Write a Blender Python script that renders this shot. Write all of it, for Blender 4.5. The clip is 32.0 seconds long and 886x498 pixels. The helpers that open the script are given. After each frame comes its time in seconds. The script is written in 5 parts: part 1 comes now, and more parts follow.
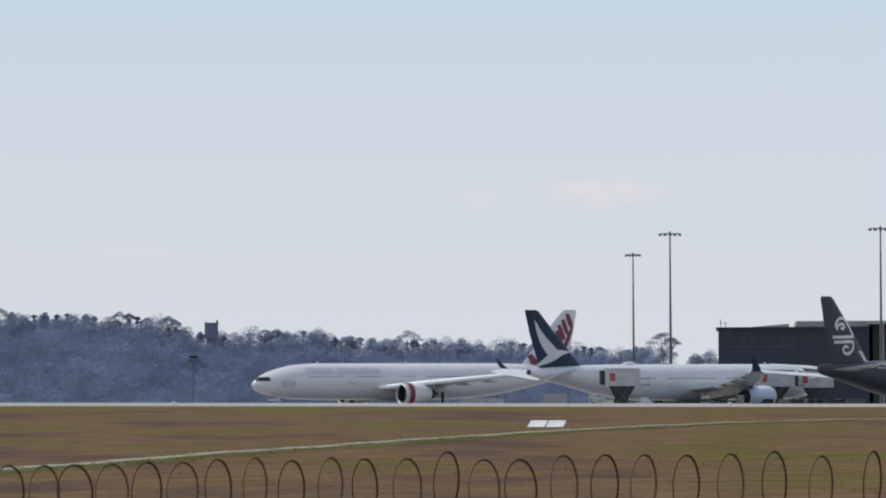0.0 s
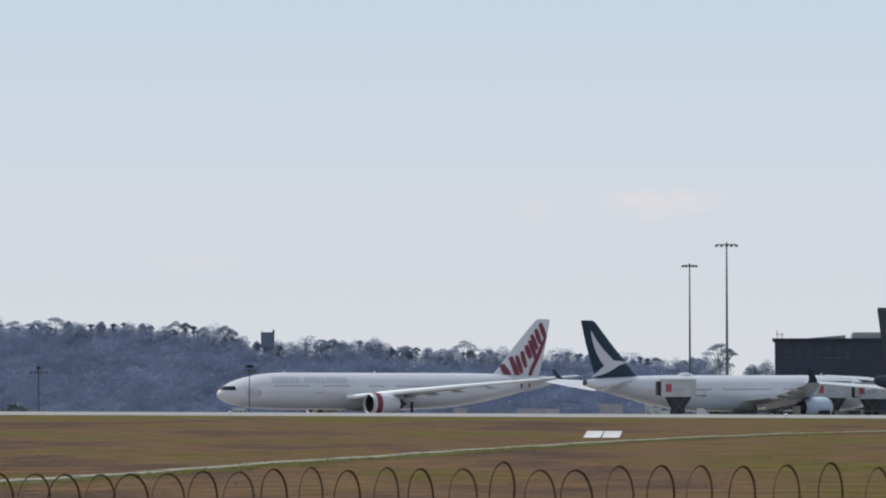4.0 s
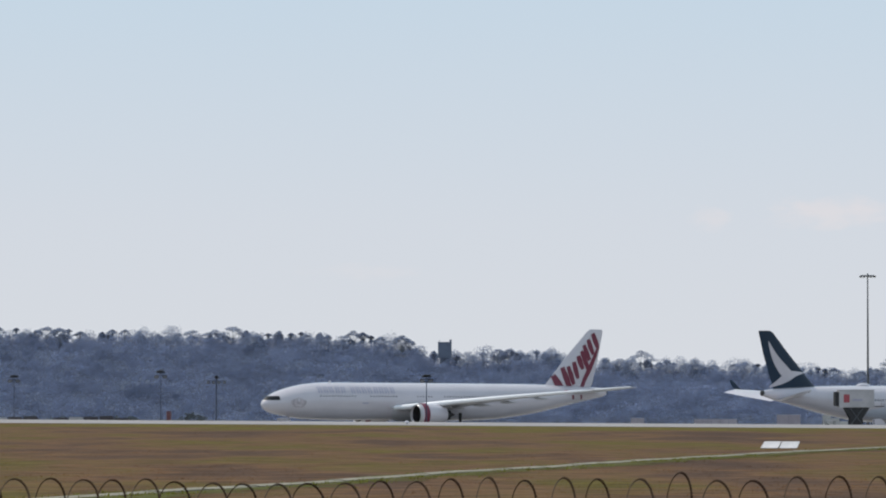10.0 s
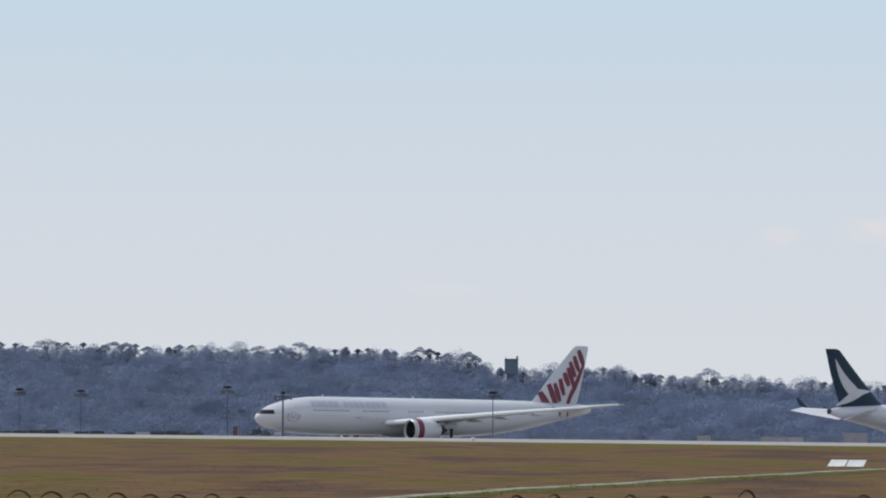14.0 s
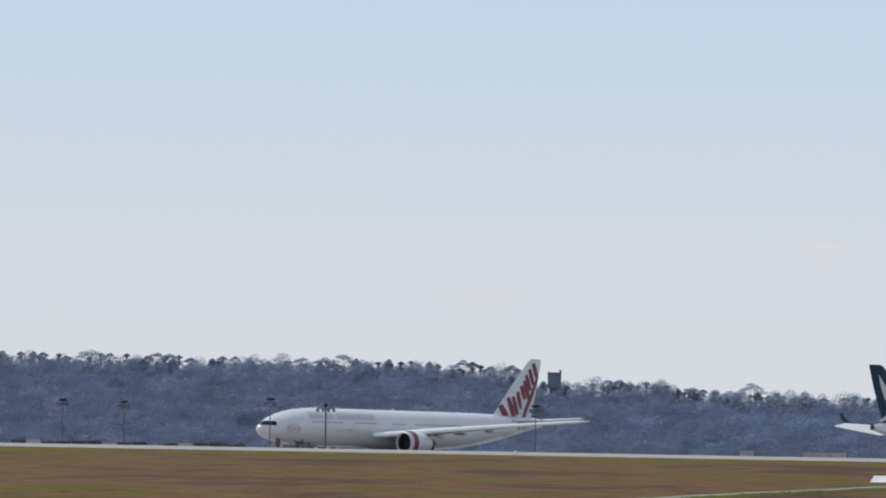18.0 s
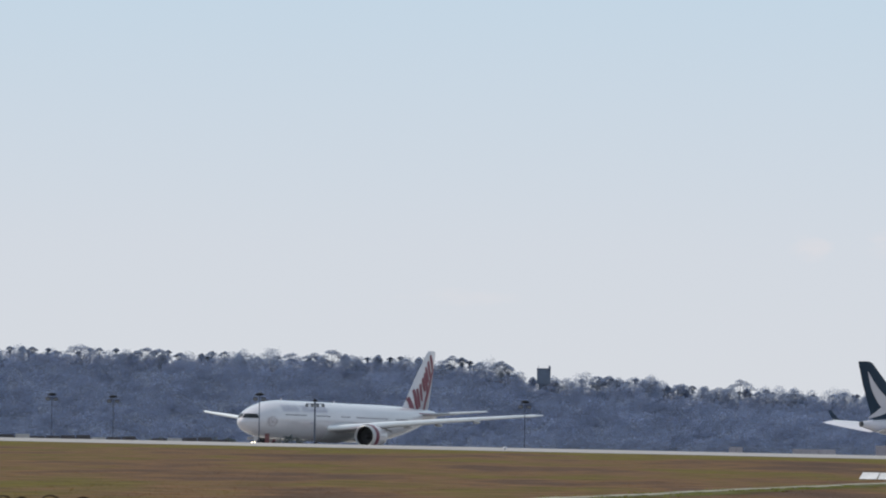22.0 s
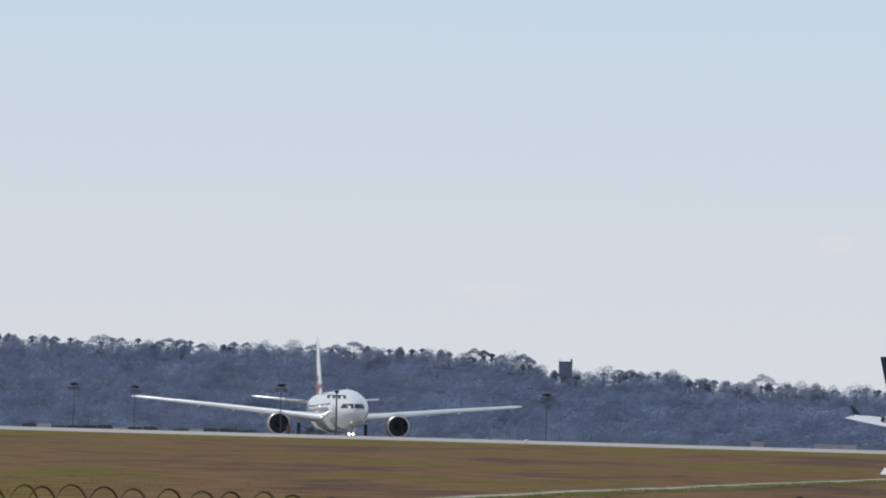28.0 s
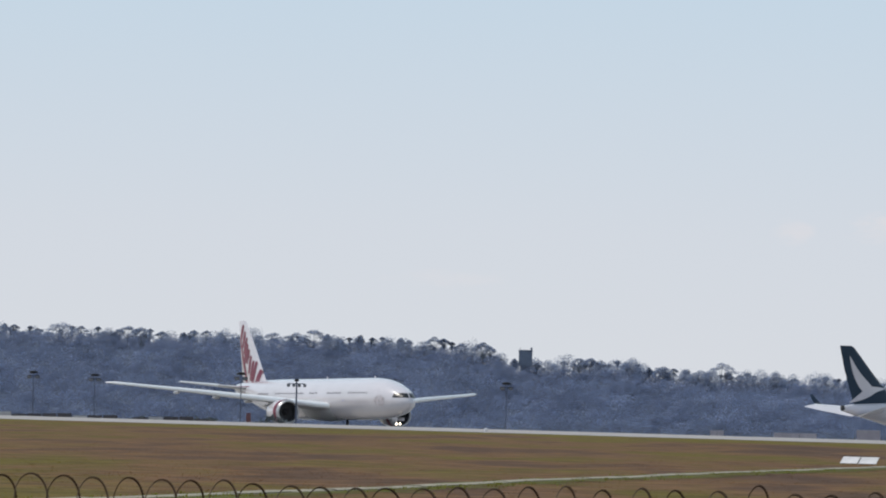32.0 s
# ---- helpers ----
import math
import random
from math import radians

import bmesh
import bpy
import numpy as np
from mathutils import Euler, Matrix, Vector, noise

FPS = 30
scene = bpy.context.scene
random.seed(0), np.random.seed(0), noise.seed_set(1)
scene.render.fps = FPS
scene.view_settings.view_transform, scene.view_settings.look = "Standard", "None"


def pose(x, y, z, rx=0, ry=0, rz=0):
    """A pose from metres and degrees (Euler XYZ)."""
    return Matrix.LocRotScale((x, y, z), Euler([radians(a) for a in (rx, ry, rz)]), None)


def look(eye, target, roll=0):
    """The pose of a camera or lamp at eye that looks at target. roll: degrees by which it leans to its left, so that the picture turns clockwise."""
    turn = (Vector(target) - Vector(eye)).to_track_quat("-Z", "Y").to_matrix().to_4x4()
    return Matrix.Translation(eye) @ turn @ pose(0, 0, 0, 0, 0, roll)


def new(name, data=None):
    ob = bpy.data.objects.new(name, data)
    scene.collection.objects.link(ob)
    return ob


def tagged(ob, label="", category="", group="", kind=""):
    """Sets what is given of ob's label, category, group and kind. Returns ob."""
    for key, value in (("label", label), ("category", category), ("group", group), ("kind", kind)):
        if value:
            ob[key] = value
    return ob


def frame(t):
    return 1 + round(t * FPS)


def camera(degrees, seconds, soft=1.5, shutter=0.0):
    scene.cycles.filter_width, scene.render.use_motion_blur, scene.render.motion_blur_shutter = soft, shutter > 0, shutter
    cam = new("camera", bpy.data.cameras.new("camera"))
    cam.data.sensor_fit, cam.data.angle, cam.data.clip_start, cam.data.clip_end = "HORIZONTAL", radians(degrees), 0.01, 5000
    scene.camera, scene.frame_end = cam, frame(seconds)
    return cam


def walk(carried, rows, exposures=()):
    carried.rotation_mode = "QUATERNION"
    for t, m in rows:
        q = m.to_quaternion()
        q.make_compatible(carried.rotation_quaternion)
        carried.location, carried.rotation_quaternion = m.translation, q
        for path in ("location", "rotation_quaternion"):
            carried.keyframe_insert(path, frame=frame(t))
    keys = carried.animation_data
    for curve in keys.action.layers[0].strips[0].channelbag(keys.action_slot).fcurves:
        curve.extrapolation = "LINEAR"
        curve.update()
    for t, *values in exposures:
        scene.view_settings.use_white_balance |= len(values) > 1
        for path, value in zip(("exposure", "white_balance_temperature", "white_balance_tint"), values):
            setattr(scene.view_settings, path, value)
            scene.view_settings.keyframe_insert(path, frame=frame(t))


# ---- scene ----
# Airport apron seen through a long lens from a mound behind the perimeter fence.
# The camera stands at the origin's plan place and looks along +y; the runway crosses the view.
EYE = 2.6
LENS = 11.19
cam = camera(LENS, 32.0, soft=2.0)


def aim(az, el, roll):
    """Camera pose from heading to the right, pitch and roll, in degrees."""
    a, e = radians(az), radians(el)
    eye = Vector((0, 0, EYE))
    return look(eye, eye + 100 * Vector((math.sin(a) * math.cos(e), math.cos(a) * math.cos(e), math.sin(e))), roll)


PAN = [
    (0.0, 2.7149, 1.6672, -0.285), (0.5, 2.5979, 1.6238, -0.253), (1.0, 2.5082, 1.6263, -0.118), (1.5, 2.473, 1.5585, -0.087),
    (2.0, 2.4496, 1.6263, -0.111), (2.5, 2.4796, 1.7017, -0.087), (4.5, 1.707, 1.8039, -0.098), (5.0, 1.4257, 1.792, -0.075),
    (5.5, 1.246, 1.9208, -0.11), (6.0, 1.0657, 2.0521, -0.11), (6.5, 0.9981, 2.0537, -0.139), (7.0, 0.9318, 1.9742, -0.081),
    (7.5, 0.9375, 1.9413, -0.078), (8.0, 0.6884, 1.967, -0.091), (8.5, 0.2693, 1.9844, -0.064), (9.0, 0.0051, 1.9974, -0.029),
    (9.5, -0.0534, 1.9857, 0.075), (10.0, -0.2446, 1.926, 0.003), (10.5, -0.5674, 1.8685, 0.003), (11.0, -0.741, 1.9743, 0.082),
    (11.5, -0.592, 2.0973, 0.008), (12.0, -0.4625, 2.1193, 0.007), (12.5, -0.3899, 2.1439, 0.064), (13.0, -0.5987, 2.1506, 0.155),
    (13.5, -0.8577, 2.1193, 0.253), (14.0, -1.0954, 2.1329, 0.286), (14.5, -1.2741, 2.1355, 0.328), (16.5, -1.6187, 2.1625, 0.666),
    (17.0, -1.7596, 2.2405, 0.665), (17.5, -1.7202, 2.2772, 0.712), (18.0, -1.6527, 2.2947, 0.674), (18.5, -1.5603, 2.2938, 0.697),
    (19.0, -1.4889, 2.2829, 0.682), (19.5, -1.442, 2.3003, 0.758), (20.0, -1.4593, 2.3025, 0.77), (20.5, -1.4772, 2.3206, 0.742),
    (21.0, -1.432, 2.3188, 0.738), (21.5, -1.4266, 2.3012, 0.754), (22.0, -1.5206, 2.2408, 0.823), (22.5, -1.6315, 2.2193, 0.801),
    (23.0, -1.703, 2.2322, 0.891), (23.5, -1.7685, 2.2003, 0.922), (24.0, -1.7909, 2.1617, 0.923), (24.5, -1.8135, 2.139, 0.952),
    (26.5, -1.7463, 2.186, 1.011), (27.0, -1.885, 2.2104, 1.282), (27.5, -2.0064, 2.2324, 1.235), (28.0, -1.8065, 2.1388, 1.238),
    (28.5, -1.7148, 2.0859, 1.241), (29.0, -1.6665, 2.1318, 1.263), (29.5, -1.6726, 2.1048, 1.324), (30.0, -1.6623, 2.0305, 1.261),
    (30.5, -1.5139, 1.9907, 1.19), (31.0, -1.3863, 1.9836, 1.246), (31.5, -1.3138, 1.9762, 1.271), (32.0, -1.298, 2.0041, 1.276)
]
walk(cam, [(t, aim(az, el, roll)) for t, az, el, roll in PAN])

# ---- light ----
SUN_AZ, SUN_EL = radians(-73), radians(53)      # high to the left, beyond the runway
sun_way = Vector((math.sin(SUN_AZ) * math.cos(SUN_EL), math.cos(SUN_AZ) * math.cos(SUN_EL), math.sin(SUN_EL)))
sun = new("sun", bpy.data.lights.new("sun", "SUN"))
sun.data.energy, sun.data.angle, sun.data.color = 2.7, radians(0.53), (1.0, 0.93, 0.84)
sun.matrix_world = look(sun_way * 100, (0, 0, 0))

world = bpy.data.worlds.new("sky")
scene.world = world
world.use_nodes = True
wt = world.node_tree
wt.nodes.clear()
sky = wt.nodes.new("ShaderNodeTexSky")
sky.sky_type, sky.sun_disc, sky.sun_elevation = "NISHITA", False, SUN_EL
sky.sun_rotation = SUN_AZ
sky.air_density, sky.dust_density, sky.ozone_density = 1.0, 0.6, 1.5
SKY = 0.1


def wnode(kind, **values):
    n = wt.nodes.new("ShaderNode" + kind)
    for k, v in values.items():
        n.inputs[k].default_value = v
    return n


def wmath(op, a, b=None):
    n = wt.nodes.new("ShaderNodeMath")
    n.operation = op
    for i, v in enumerate((a, b)):
        if v is None:
            continue
        if isinstance(v, (int, float)):
            n.inputs[i].default_value = v
        else:
            wt.links.new(v, n.inputs[i])
    return n.outputs[0]


# summer haze whitens the whole sky, most towards the horizon
co = wt.nodes.new("ShaderNodeTexCoord")
xyz = wt.nodes.new("ShaderNodeSeparateXYZ")
wt.links.new(co.outputs["Generated"], xyz.inputs[0])
ramp = wt.nodes.new("ShaderNodeValToRGB")
e = ramp.color_ramp.elements
e[0].position, e[0].color = 0.0, (1.0, 1.0, 1.0, 1)
e[1].position, e[1].color = 1.0, (0.55, 0.55, 0.55, 1)
for p, v in ((0.1, 0.98), (0.3, 0.9), (0.6, 0.75)):
    k = e.new(p)
    k.color = (v, v, v, 1)
wt.links.new(xyz.outputs["Z"], ramp.inputs["Fac"])
tone = wt.nodes.new("ShaderNodeValToRGB")
tone.color_ramp.elements[0].position, tone.color_ramp.elements[0].color = 0.004, (0.675, 0.70, 0.745, 1)
tone.color_ramp.elements[1].position, tone.color_ramp.elements[1].color = 0.1, (0.545, 0.67, 0.785, 1)
k = tone.color_ramp.elements.new(0.04)
k.color = (0.645, 0.69, 0.755, 1)
wt.links.new(xyz.outputs["Z"], tone.inputs["Fac"])
lift = wt.nodes.new("ShaderNodeVectorMath")
lift.operation = "SCALE"
lift.inputs["Scale"].default_value = 1 / SKY
wt.links.new(tone.outputs["Color"], lift.inputs[0])
haze = wnode("Mix")
haze.data_type = "RGBA"
wt.links.new(lift.outputs[0], haze.inputs["B"])
wt.links.new(ramp.outputs["Color"], haze.inputs["Factor"])
wt.links.new(sky.outputs[0], haze.inputs["A"])
# a few thin clouds low in the sky
az = wmath("DIVIDE", xyz.outputs["X"], xyz.outputs["Y"])
up = wmath("DIVIDE", xyz.outputs["Z"], xyz.outputs["Y"])
ruffle = wnode("TexNoise", Scale=170.0, Detail=5.0)
stretch = wnode("Mapping")
stretch.inputs["Scale"].default_value = (1, 1, 2.4)
wt.links.new(co.outputs["Generated"], stretch.inputs["Vector"])
wt.links.new(stretch.outputs[0], ruffle.inputs["Vector"])
veil = None
for a, h, wa, wh, much in ((0.0825, 0.0418, 0.0160, 0.0038, 0.5), (0.0545, 0.0402, 0.0048, 0.0030, 0.35), (-0.022, 0.0285, 0.013, 0.002, 0.16)):
    p = wmath("POWER", wmath("DIVIDE", wmath("SUBTRACT", az, a), wa), 2)
    q = wmath("POWER", wmath("DIVIDE", wmath("SUBTRACT", up, h), wh), 2)
    d = wmath("ADD", wmath("ADD", p, q), wmath("MULTIPLY", wmath("SUBTRACT", ruffle.outputs["Fac"], 0.5), 2.6))
    m = wnode("MapRange")
    m.interpolation_type = "SMOOTHSTEP"
    for key, v in (("From Min", 1.3), ("From Max", -0.4), ("To Min", 0.0), ("To Max", much)):
        m.inputs[key].default_value = v
    wt.links.new(d, m.inputs["Value"])
    veil = m.outputs["Result"] if veil is None else wmath("ADD", veil, m.outputs["Result"])
front = wmath("MULTIPLY", veil, wmath("GREATER_THAN", xyz.outputs["Y"], 0.5))
cloud = wnode("Mix")
cloud.data_type = "RGBA"
cloud.inputs["B"].default_value = (7.9, 7.3, 7.35, 1)
wt.links.new(front, cloud.inputs["Factor"])
wt.links.new(haze.outputs["Result"], cloud.inputs["A"])
bg = wt.nodes.new("ShaderNodeBackground")
bg.inputs["Strength"].default_value = SKY
wout = wt.nodes.new("ShaderNodeOutputWorld")
wt.links.new(cloud.outputs["Result"], bg.inputs["Color"])
wt.links.new(bg.outputs[0], wout.inputs["Surface"])
scene.view_settings.exposure = 0.0


# ---- materials ----
def material(name, colour, rough=0.6, metal=0.0, vary=0.0, scale=1.0, fine=0.0, bump=0.0, coat=0.0, glow=0.0, tint=None, spec=0.5):
    """Principled surface; vary: strength of broad stains at that many per metre, fine: strength of small grain, tint: second colour of the stains."""
    m = bpy.data.materials.new(name)
    m.use_nodes = True
    nt = m.node_tree
    b = nt.nodes["Principled BSDF"]
    b.inputs["Roughness"].default_value, b.inputs["Metallic"].default_value = rough, metal
    b.inputs["Coat Weight"].default_value = coat
    b.inputs["Specular IOR Level"].default_value = spec
    c = (*colour, 1)
    b.inputs["Base Color"].default_value = c
    if vary or fine:
        co = nt.nodes.new("ShaderNodeTexCoord")
        n1, n2 = nt.nodes.new("ShaderNodeTexNoise"), nt.nodes.new("ShaderNodeTexNoise")
        n1.inputs["Scale"].default_value, n2.inputs["Scale"].default_value = scale, scale * 14
        n1.inputs["Detail"].default_value = 5
        for n in (n1, n2):
            nt.links.new(co.outputs["Object"], n.inputs["Vector"])
        r1 = nt.nodes.new("ShaderNodeValToRGB")
        r1.color_ramp.elements[0].position, r1.color_ramp.elements[1].position = 0.35, 0.68
        lo = tint if tint else tuple(x * (1 - vary) for x in colour)
        r1.color_ramp.elements[0].color, r1.color_ramp.elements[1].color = (*lo, 1), c
        nt.links.new(n1.outputs["Fac"], r1.inputs["Fac"])
        mix = nt.nodes.new("ShaderNodeMix")
        mix.data_type, mix.blend_type = "RGBA", "MULTIPLY"
        mix.inputs["Factor"].default_value = fine
        r2 = nt.nodes.new("ShaderNodeMapRange")
        r2.inputs["From Min"].default_value, r2.inputs["From Max"].default_value = 0.3, 0.75
        r2.inputs["To Min"].default_value = 0.25
        nt.links.new(n2.outputs["Fac"], r2.inputs["Value"])
        nt.links.new(r1.outputs["Color"], mix.inputs["A"])
        nt.links.new(r2.outputs["Result"], mix.inputs["B"])
        nt.links.new(mix.outputs["Result"], b.inputs["Base Color"])
        if bump:
            bp = nt.nodes.new("ShaderNodeBump")
            bp.inputs["Strength"].default_value = bump
            nt.links.new(n2.outputs["Fac"], bp.inputs["Height"])
            nt.links.new(bp.outputs["Normal"], b.inputs["Normal"])
    if glow:
        b.inputs["Emission Color"].default_value, b.inputs["Emission Strength"].default_value = c, glow
    return m


WHITE = material("white_paint", (0.61, 0.578, 0.615), 0.2, vary=0.06, scale=0.25, fine=0.06, coat=0.8)
BELLY = material("grey_belly_paint", (0.5, 0.5, 0.52), 0.35, vary=0.12, scale=0.4, fine=0.1)
WING_GREY = material("wing_grey_paint", (0.48, 0.475, 0.49), 0.3, vary=0.12, scale=0.5, fine=0.1)
BARE = material("bare_metal", (0.75, 0.76, 0.78), 0.22, metal=1.0, vary=0.1, scale=1.0)
EDGE = material("polished_leading_edge", (0.9, 0.9, 0.91), 0.2, metal=0.2, vary=0.05, scale=1.0, spec=0.9)
LIP = material("dull_lip_metal", (0.5, 0.5, 0.51), 0.38, metal=0.5, vary=0.1, scale=1.0)
DARK_METAL = material("dark_metal", (0.025, 0.025, 0.028), 0.6, vary=0.3, scale=2)
GLASS_DARK = material("dark_glass", (0.012, 0.014, 0.018), 0.3, spec=0.3)
CABIN_GLASS = material("cabin_window_glass", (0.07, 0.065, 0.08), 0.15)
RED = material("dark_red_paint", (0.17, 0.018, 0.045), 0.35, vary=0.1, scale=0.6)
# red washed paler, with haze put into the paint's colour
BRIGHT_RED = material("red_paint", (0.38, 0.07, 0.09), 0.4, vary=0.15, scale=1)
SILVER = material("silver_title_paint", (0.34, 0.33, 0.42), 0.4)
# dark paints raised a little: the haze before them is in the colour
TEAL = material("dark_green_paint", (0.017, 0.035, 0.062), 0.45, vary=0.15, scale=0.4, spec=0.25)
BLACK = material("black_paint", (0.038, 0.04, 0.054), 0.4, vary=0.2, scale=0.5, spec=0.25)
SKYBLUE = material("pale_blue_paint", (0.47, 0.53, 0.64), 0.3, vary=0.08, scale=0.3)
RUBBER = material("rubber", (0.02, 0.02, 0.02), 0.85, vary=0.2, scale=3)
LAMP = material("taxi_lamp", (1.0, 0.86, 0.62), 0.3, glow=9.0)
ROOT_LAMP = material("landing_lamp", (1.0, 0.95, 0.88), 0.3, glow=2.5)
CONCRETE = material("concrete", (0.42, 0.41, 0.39), 0.85, vary=0.2, scale=0.15, fine=0.25, bump=0.1)
STEEL = material("galvanised_steel", (0.12, 0.125, 0.135), 0.5, metal=0.6, vary=0.2, scale=1.5)


def leaf_material(name, colour, vary=0.2, other=None):
    """Leaves reflect on both sides and let as much light through; each one has its own shade."""
    m = bpy.data.materials.new(name)
    m.use_nodes = True
    nt = m.node_tree
    nt.nodes.remove(nt.nodes["Principled BSDF"])
    geo = nt.nodes.new("ShaderNodeNewGeometry")
    ramp = nt.nodes.new("ShaderNodeValToRGB")
    e = ramp.color_ramp.elements
    e[0].color, e[1].color = (*[c * (1 - vary) for c in (other or colour)], 1), (*[c * (1 + vary) for c in colour], 1)
    nt.links.new(geo.outputs["Random Per Island"], ramp.inputs["Fac"])
    dif, tr = nt.nodes.new("ShaderNodeBsdfDiffuse"), nt.nodes.new("ShaderNodeBsdfTranslucent")
    add = nt.nodes.new("ShaderNodeAddShader")
    for k, s in enumerate((dif, tr)):
        nt.links.new(ramp.outputs["Color"], s.inputs["Color"])
        nt.links.new(s.outputs[0], add.inputs[k])
    nt.links.new(add.outputs[0], nt.nodes["Material Output"].inputs["Surface"])
    return m


def foliage_material(name, colour, vary=0.12):
    """Sprays of leaves with gaps between them: tone drifts from crown to crown, and a little from spray to spray."""
    m = bpy.data.materials.new(name)
    m.use_nodes = True
    nt = m.node_tree
    nt.nodes.remove(nt.nodes["Principled BSDF"])
    geo, co, n1 = nt.nodes.new("ShaderNodeNewGeometry"), nt.nodes.new("ShaderNodeTexCoord"), nt.nodes.new("ShaderNodeTexNoise")
    n1.inputs["Scale"].default_value, n1.inputs["Detail"].default_value = 0.06, 5
    nt.links.new(co.outputs["Object"], n1.inputs["Vector"])
    leaf = nt.nodes.new("ShaderNodeMath")
    leaf.operation = "MULTIPLY_ADD"
    leaf.inputs[1].default_value = 0.08
    nt.links.new(geo.outputs["Random Per Island"], leaf.inputs[0])
    nt.links.new(n1.outputs["Fac"], leaf.inputs[2])
    ramp = nt.nodes.new("ShaderNodeValToRGB")
    e = ramp.color_ramp.elements
    e[0].position, e[1].position = 0.34, 0.72
    e[0].color, e[1].color = (*[c * (1 - vary) for c in colour], 1), (colour[0] * (1 + 1.5 * vary), colour[1] * (1 + 1.3 * vary), colour[2] * (1 + vary), 1)
    nt.links.new(leaf.outputs[0], ramp.inputs["Fac"])
    dif, tr = nt.nodes.new("ShaderNodeBsdfDiffuse"), nt.nodes.new("ShaderNodeBsdfTranslucent")
    add = nt.nodes.new("ShaderNodeAddShader")
    for k, s in enumerate((dif, tr)):
        nt.links.new(ramp.outputs["Color"], s.inputs["Color"])
        nt.links.new(s.outputs[0], add.inputs[k])
    # the see-through share softens shade between leaves, in place of haze
    gaps, mix = nt.nodes.new("ShaderNodeBsdfTransparent"), nt.nodes.new("ShaderNodeMixShader")
    mix.inputs[0].default_value = 0.46
    nt.links.new(gaps.outputs[0], mix.inputs[1])
    nt.links.new(add.outputs[0], mix.inputs[2])
    nt.links.new(mix.outputs[0], nt.nodes["Material Output"].inputs["Surface"])
    return m


# ---- mesh helpers ----
def solid(verts, faces):
    bm = bmesh.new()
    vs = [bm.verts.new(v) for v in verts]
    for f in faces:
        bm.faces.new([vs[i] for i in f])
    return bm


def loft(rings, cap=True, closed=True):
    """A skin through rings of equally many points."""
    bm = bmesh.new()
    rows = [[bm.verts.new(p) for p in r] for r in rings]
    n = len(rings[0])
    for a, b in zip(rows, rows[1:]):
        for i in range(n if closed else n - 1):
            j = (i + 1) % n
            bm.faces.new((a[i], a[j], b[j], b[i]))
    if cap:
        bm.faces.new(rows[0][::-1])
        bm.faces.new(rows[-1])
    return bm


def box(w, d, h, bevel=0.0, at=(0, 0, 0)):
    """A box w by d by h that stands on at."""
    bm = bmesh.new()
    bmesh.ops.create_cube(bm, size=1)
    bmesh.ops.scale(bm, vec=(w, d, h), verts=bm.verts)
    bmesh.ops.translate(bm, vec=(at[0], at[1], at[2] + h / 2), verts=bm.verts)
    if bevel:
        bmesh.ops.bevel(bm, geom=bm.edges[:], offset=bevel, segments=2, affect="EDGES")
    return bm


def tube(points, radii, sides=10, cap=True):
    """A round bar along points."""
    pts = [Vector(p) for p in points]
    rings = []
    for i, p in enumerate(pts):
        way = (pts[min(i + 1, len(pts) - 1)] - pts[max(i - 1, 0)]).normalized()
        q = way.to_track_quat("Z", "Y")
        r = radii[i] if isinstance(radii, (list, tuple)) else radii
        rings.append([p + q @ Vector((r * math.cos(2 * math.pi * k / sides), r * math.sin(2 * math.pi * k / sides), 0)) for k in range(sides)])
    return loft(rings, cap)


def joined(*bms):
    out = bmesh.new()
    for b in bms:
        me = bpy.data.meshes.new("piece")
        b.to_mesh(me)
        b.free()
        out.from_mesh(me)
        bpy.data.meshes.remove(me)
    return out


def moved(bm, m):
    bm.transform(m)
    return bm


def mesh_of(name, bm, mat, smooth=True, angle=35):
    bmesh.ops.recalc_face_normals(bm, faces=bm.faces)
    me = bpy.data.meshes.new(name)
    if smooth:
        for f in bm.faces:
            f.smooth = True
        for e in bm.edges:
            if len(e.link_faces) == 2 and e.calc_face_angle(0) > radians(angle):
                e.smooth = False
    bm.to_mesh(me)
    bm.free()
    me.materials.append(mat)
    return me


def part(name, bm, mat, parent, label="", smooth=True, at=None):
    ob = new(name, mesh_of(name, bm, mat, smooth))
    ob.parent = parent
    if at is not None:
        ob.matrix_basis = at
    return tagged(ob, label)


def thing(name, m, label, category, group="", kind=""):
    ob = new(name)
    ob.empty_display_size = 0.5
    ob.matrix_basis = m
    return tagged(ob, label, category, group, kind)


# ---- ground ----
def ground_z(x, y):
    """Flat field up to the runway's crown, then the apron, which falls away from it; all lean a little to the right."""
    lean = -0.0063 * max(-600, min(600, x)) * min(1, y / 480)
    if y < 548:
        z = 0.0
    elif y < 660:
        z = -1.5 * ((y - 548) / 112) ** 1.25
    elif y < 1100:
        z = -1.5 - 0.0096 * (y - 660)
    else:
        z = -5.7 + 11.0 * max(0.0, min(1.0, (y - 1420) / 300)) ** 1.2
    return z + lean * (1 if y < 1100 else max(0.0, 1 - (y - 1100) / 400))


def sheet(xs, ys, f, lift=0.0):
    bm = bmesh.new()
    g = [[bm.verts.new((x, y, f(x, y) + lift)) for x in xs] for y in ys]
    for a, b in zip(g, g[1:]):
        for i in range(len(xs) - 1):
            bm.faces.new((a[i], a[i + 1], b[i + 1], b[i]))
    return bm


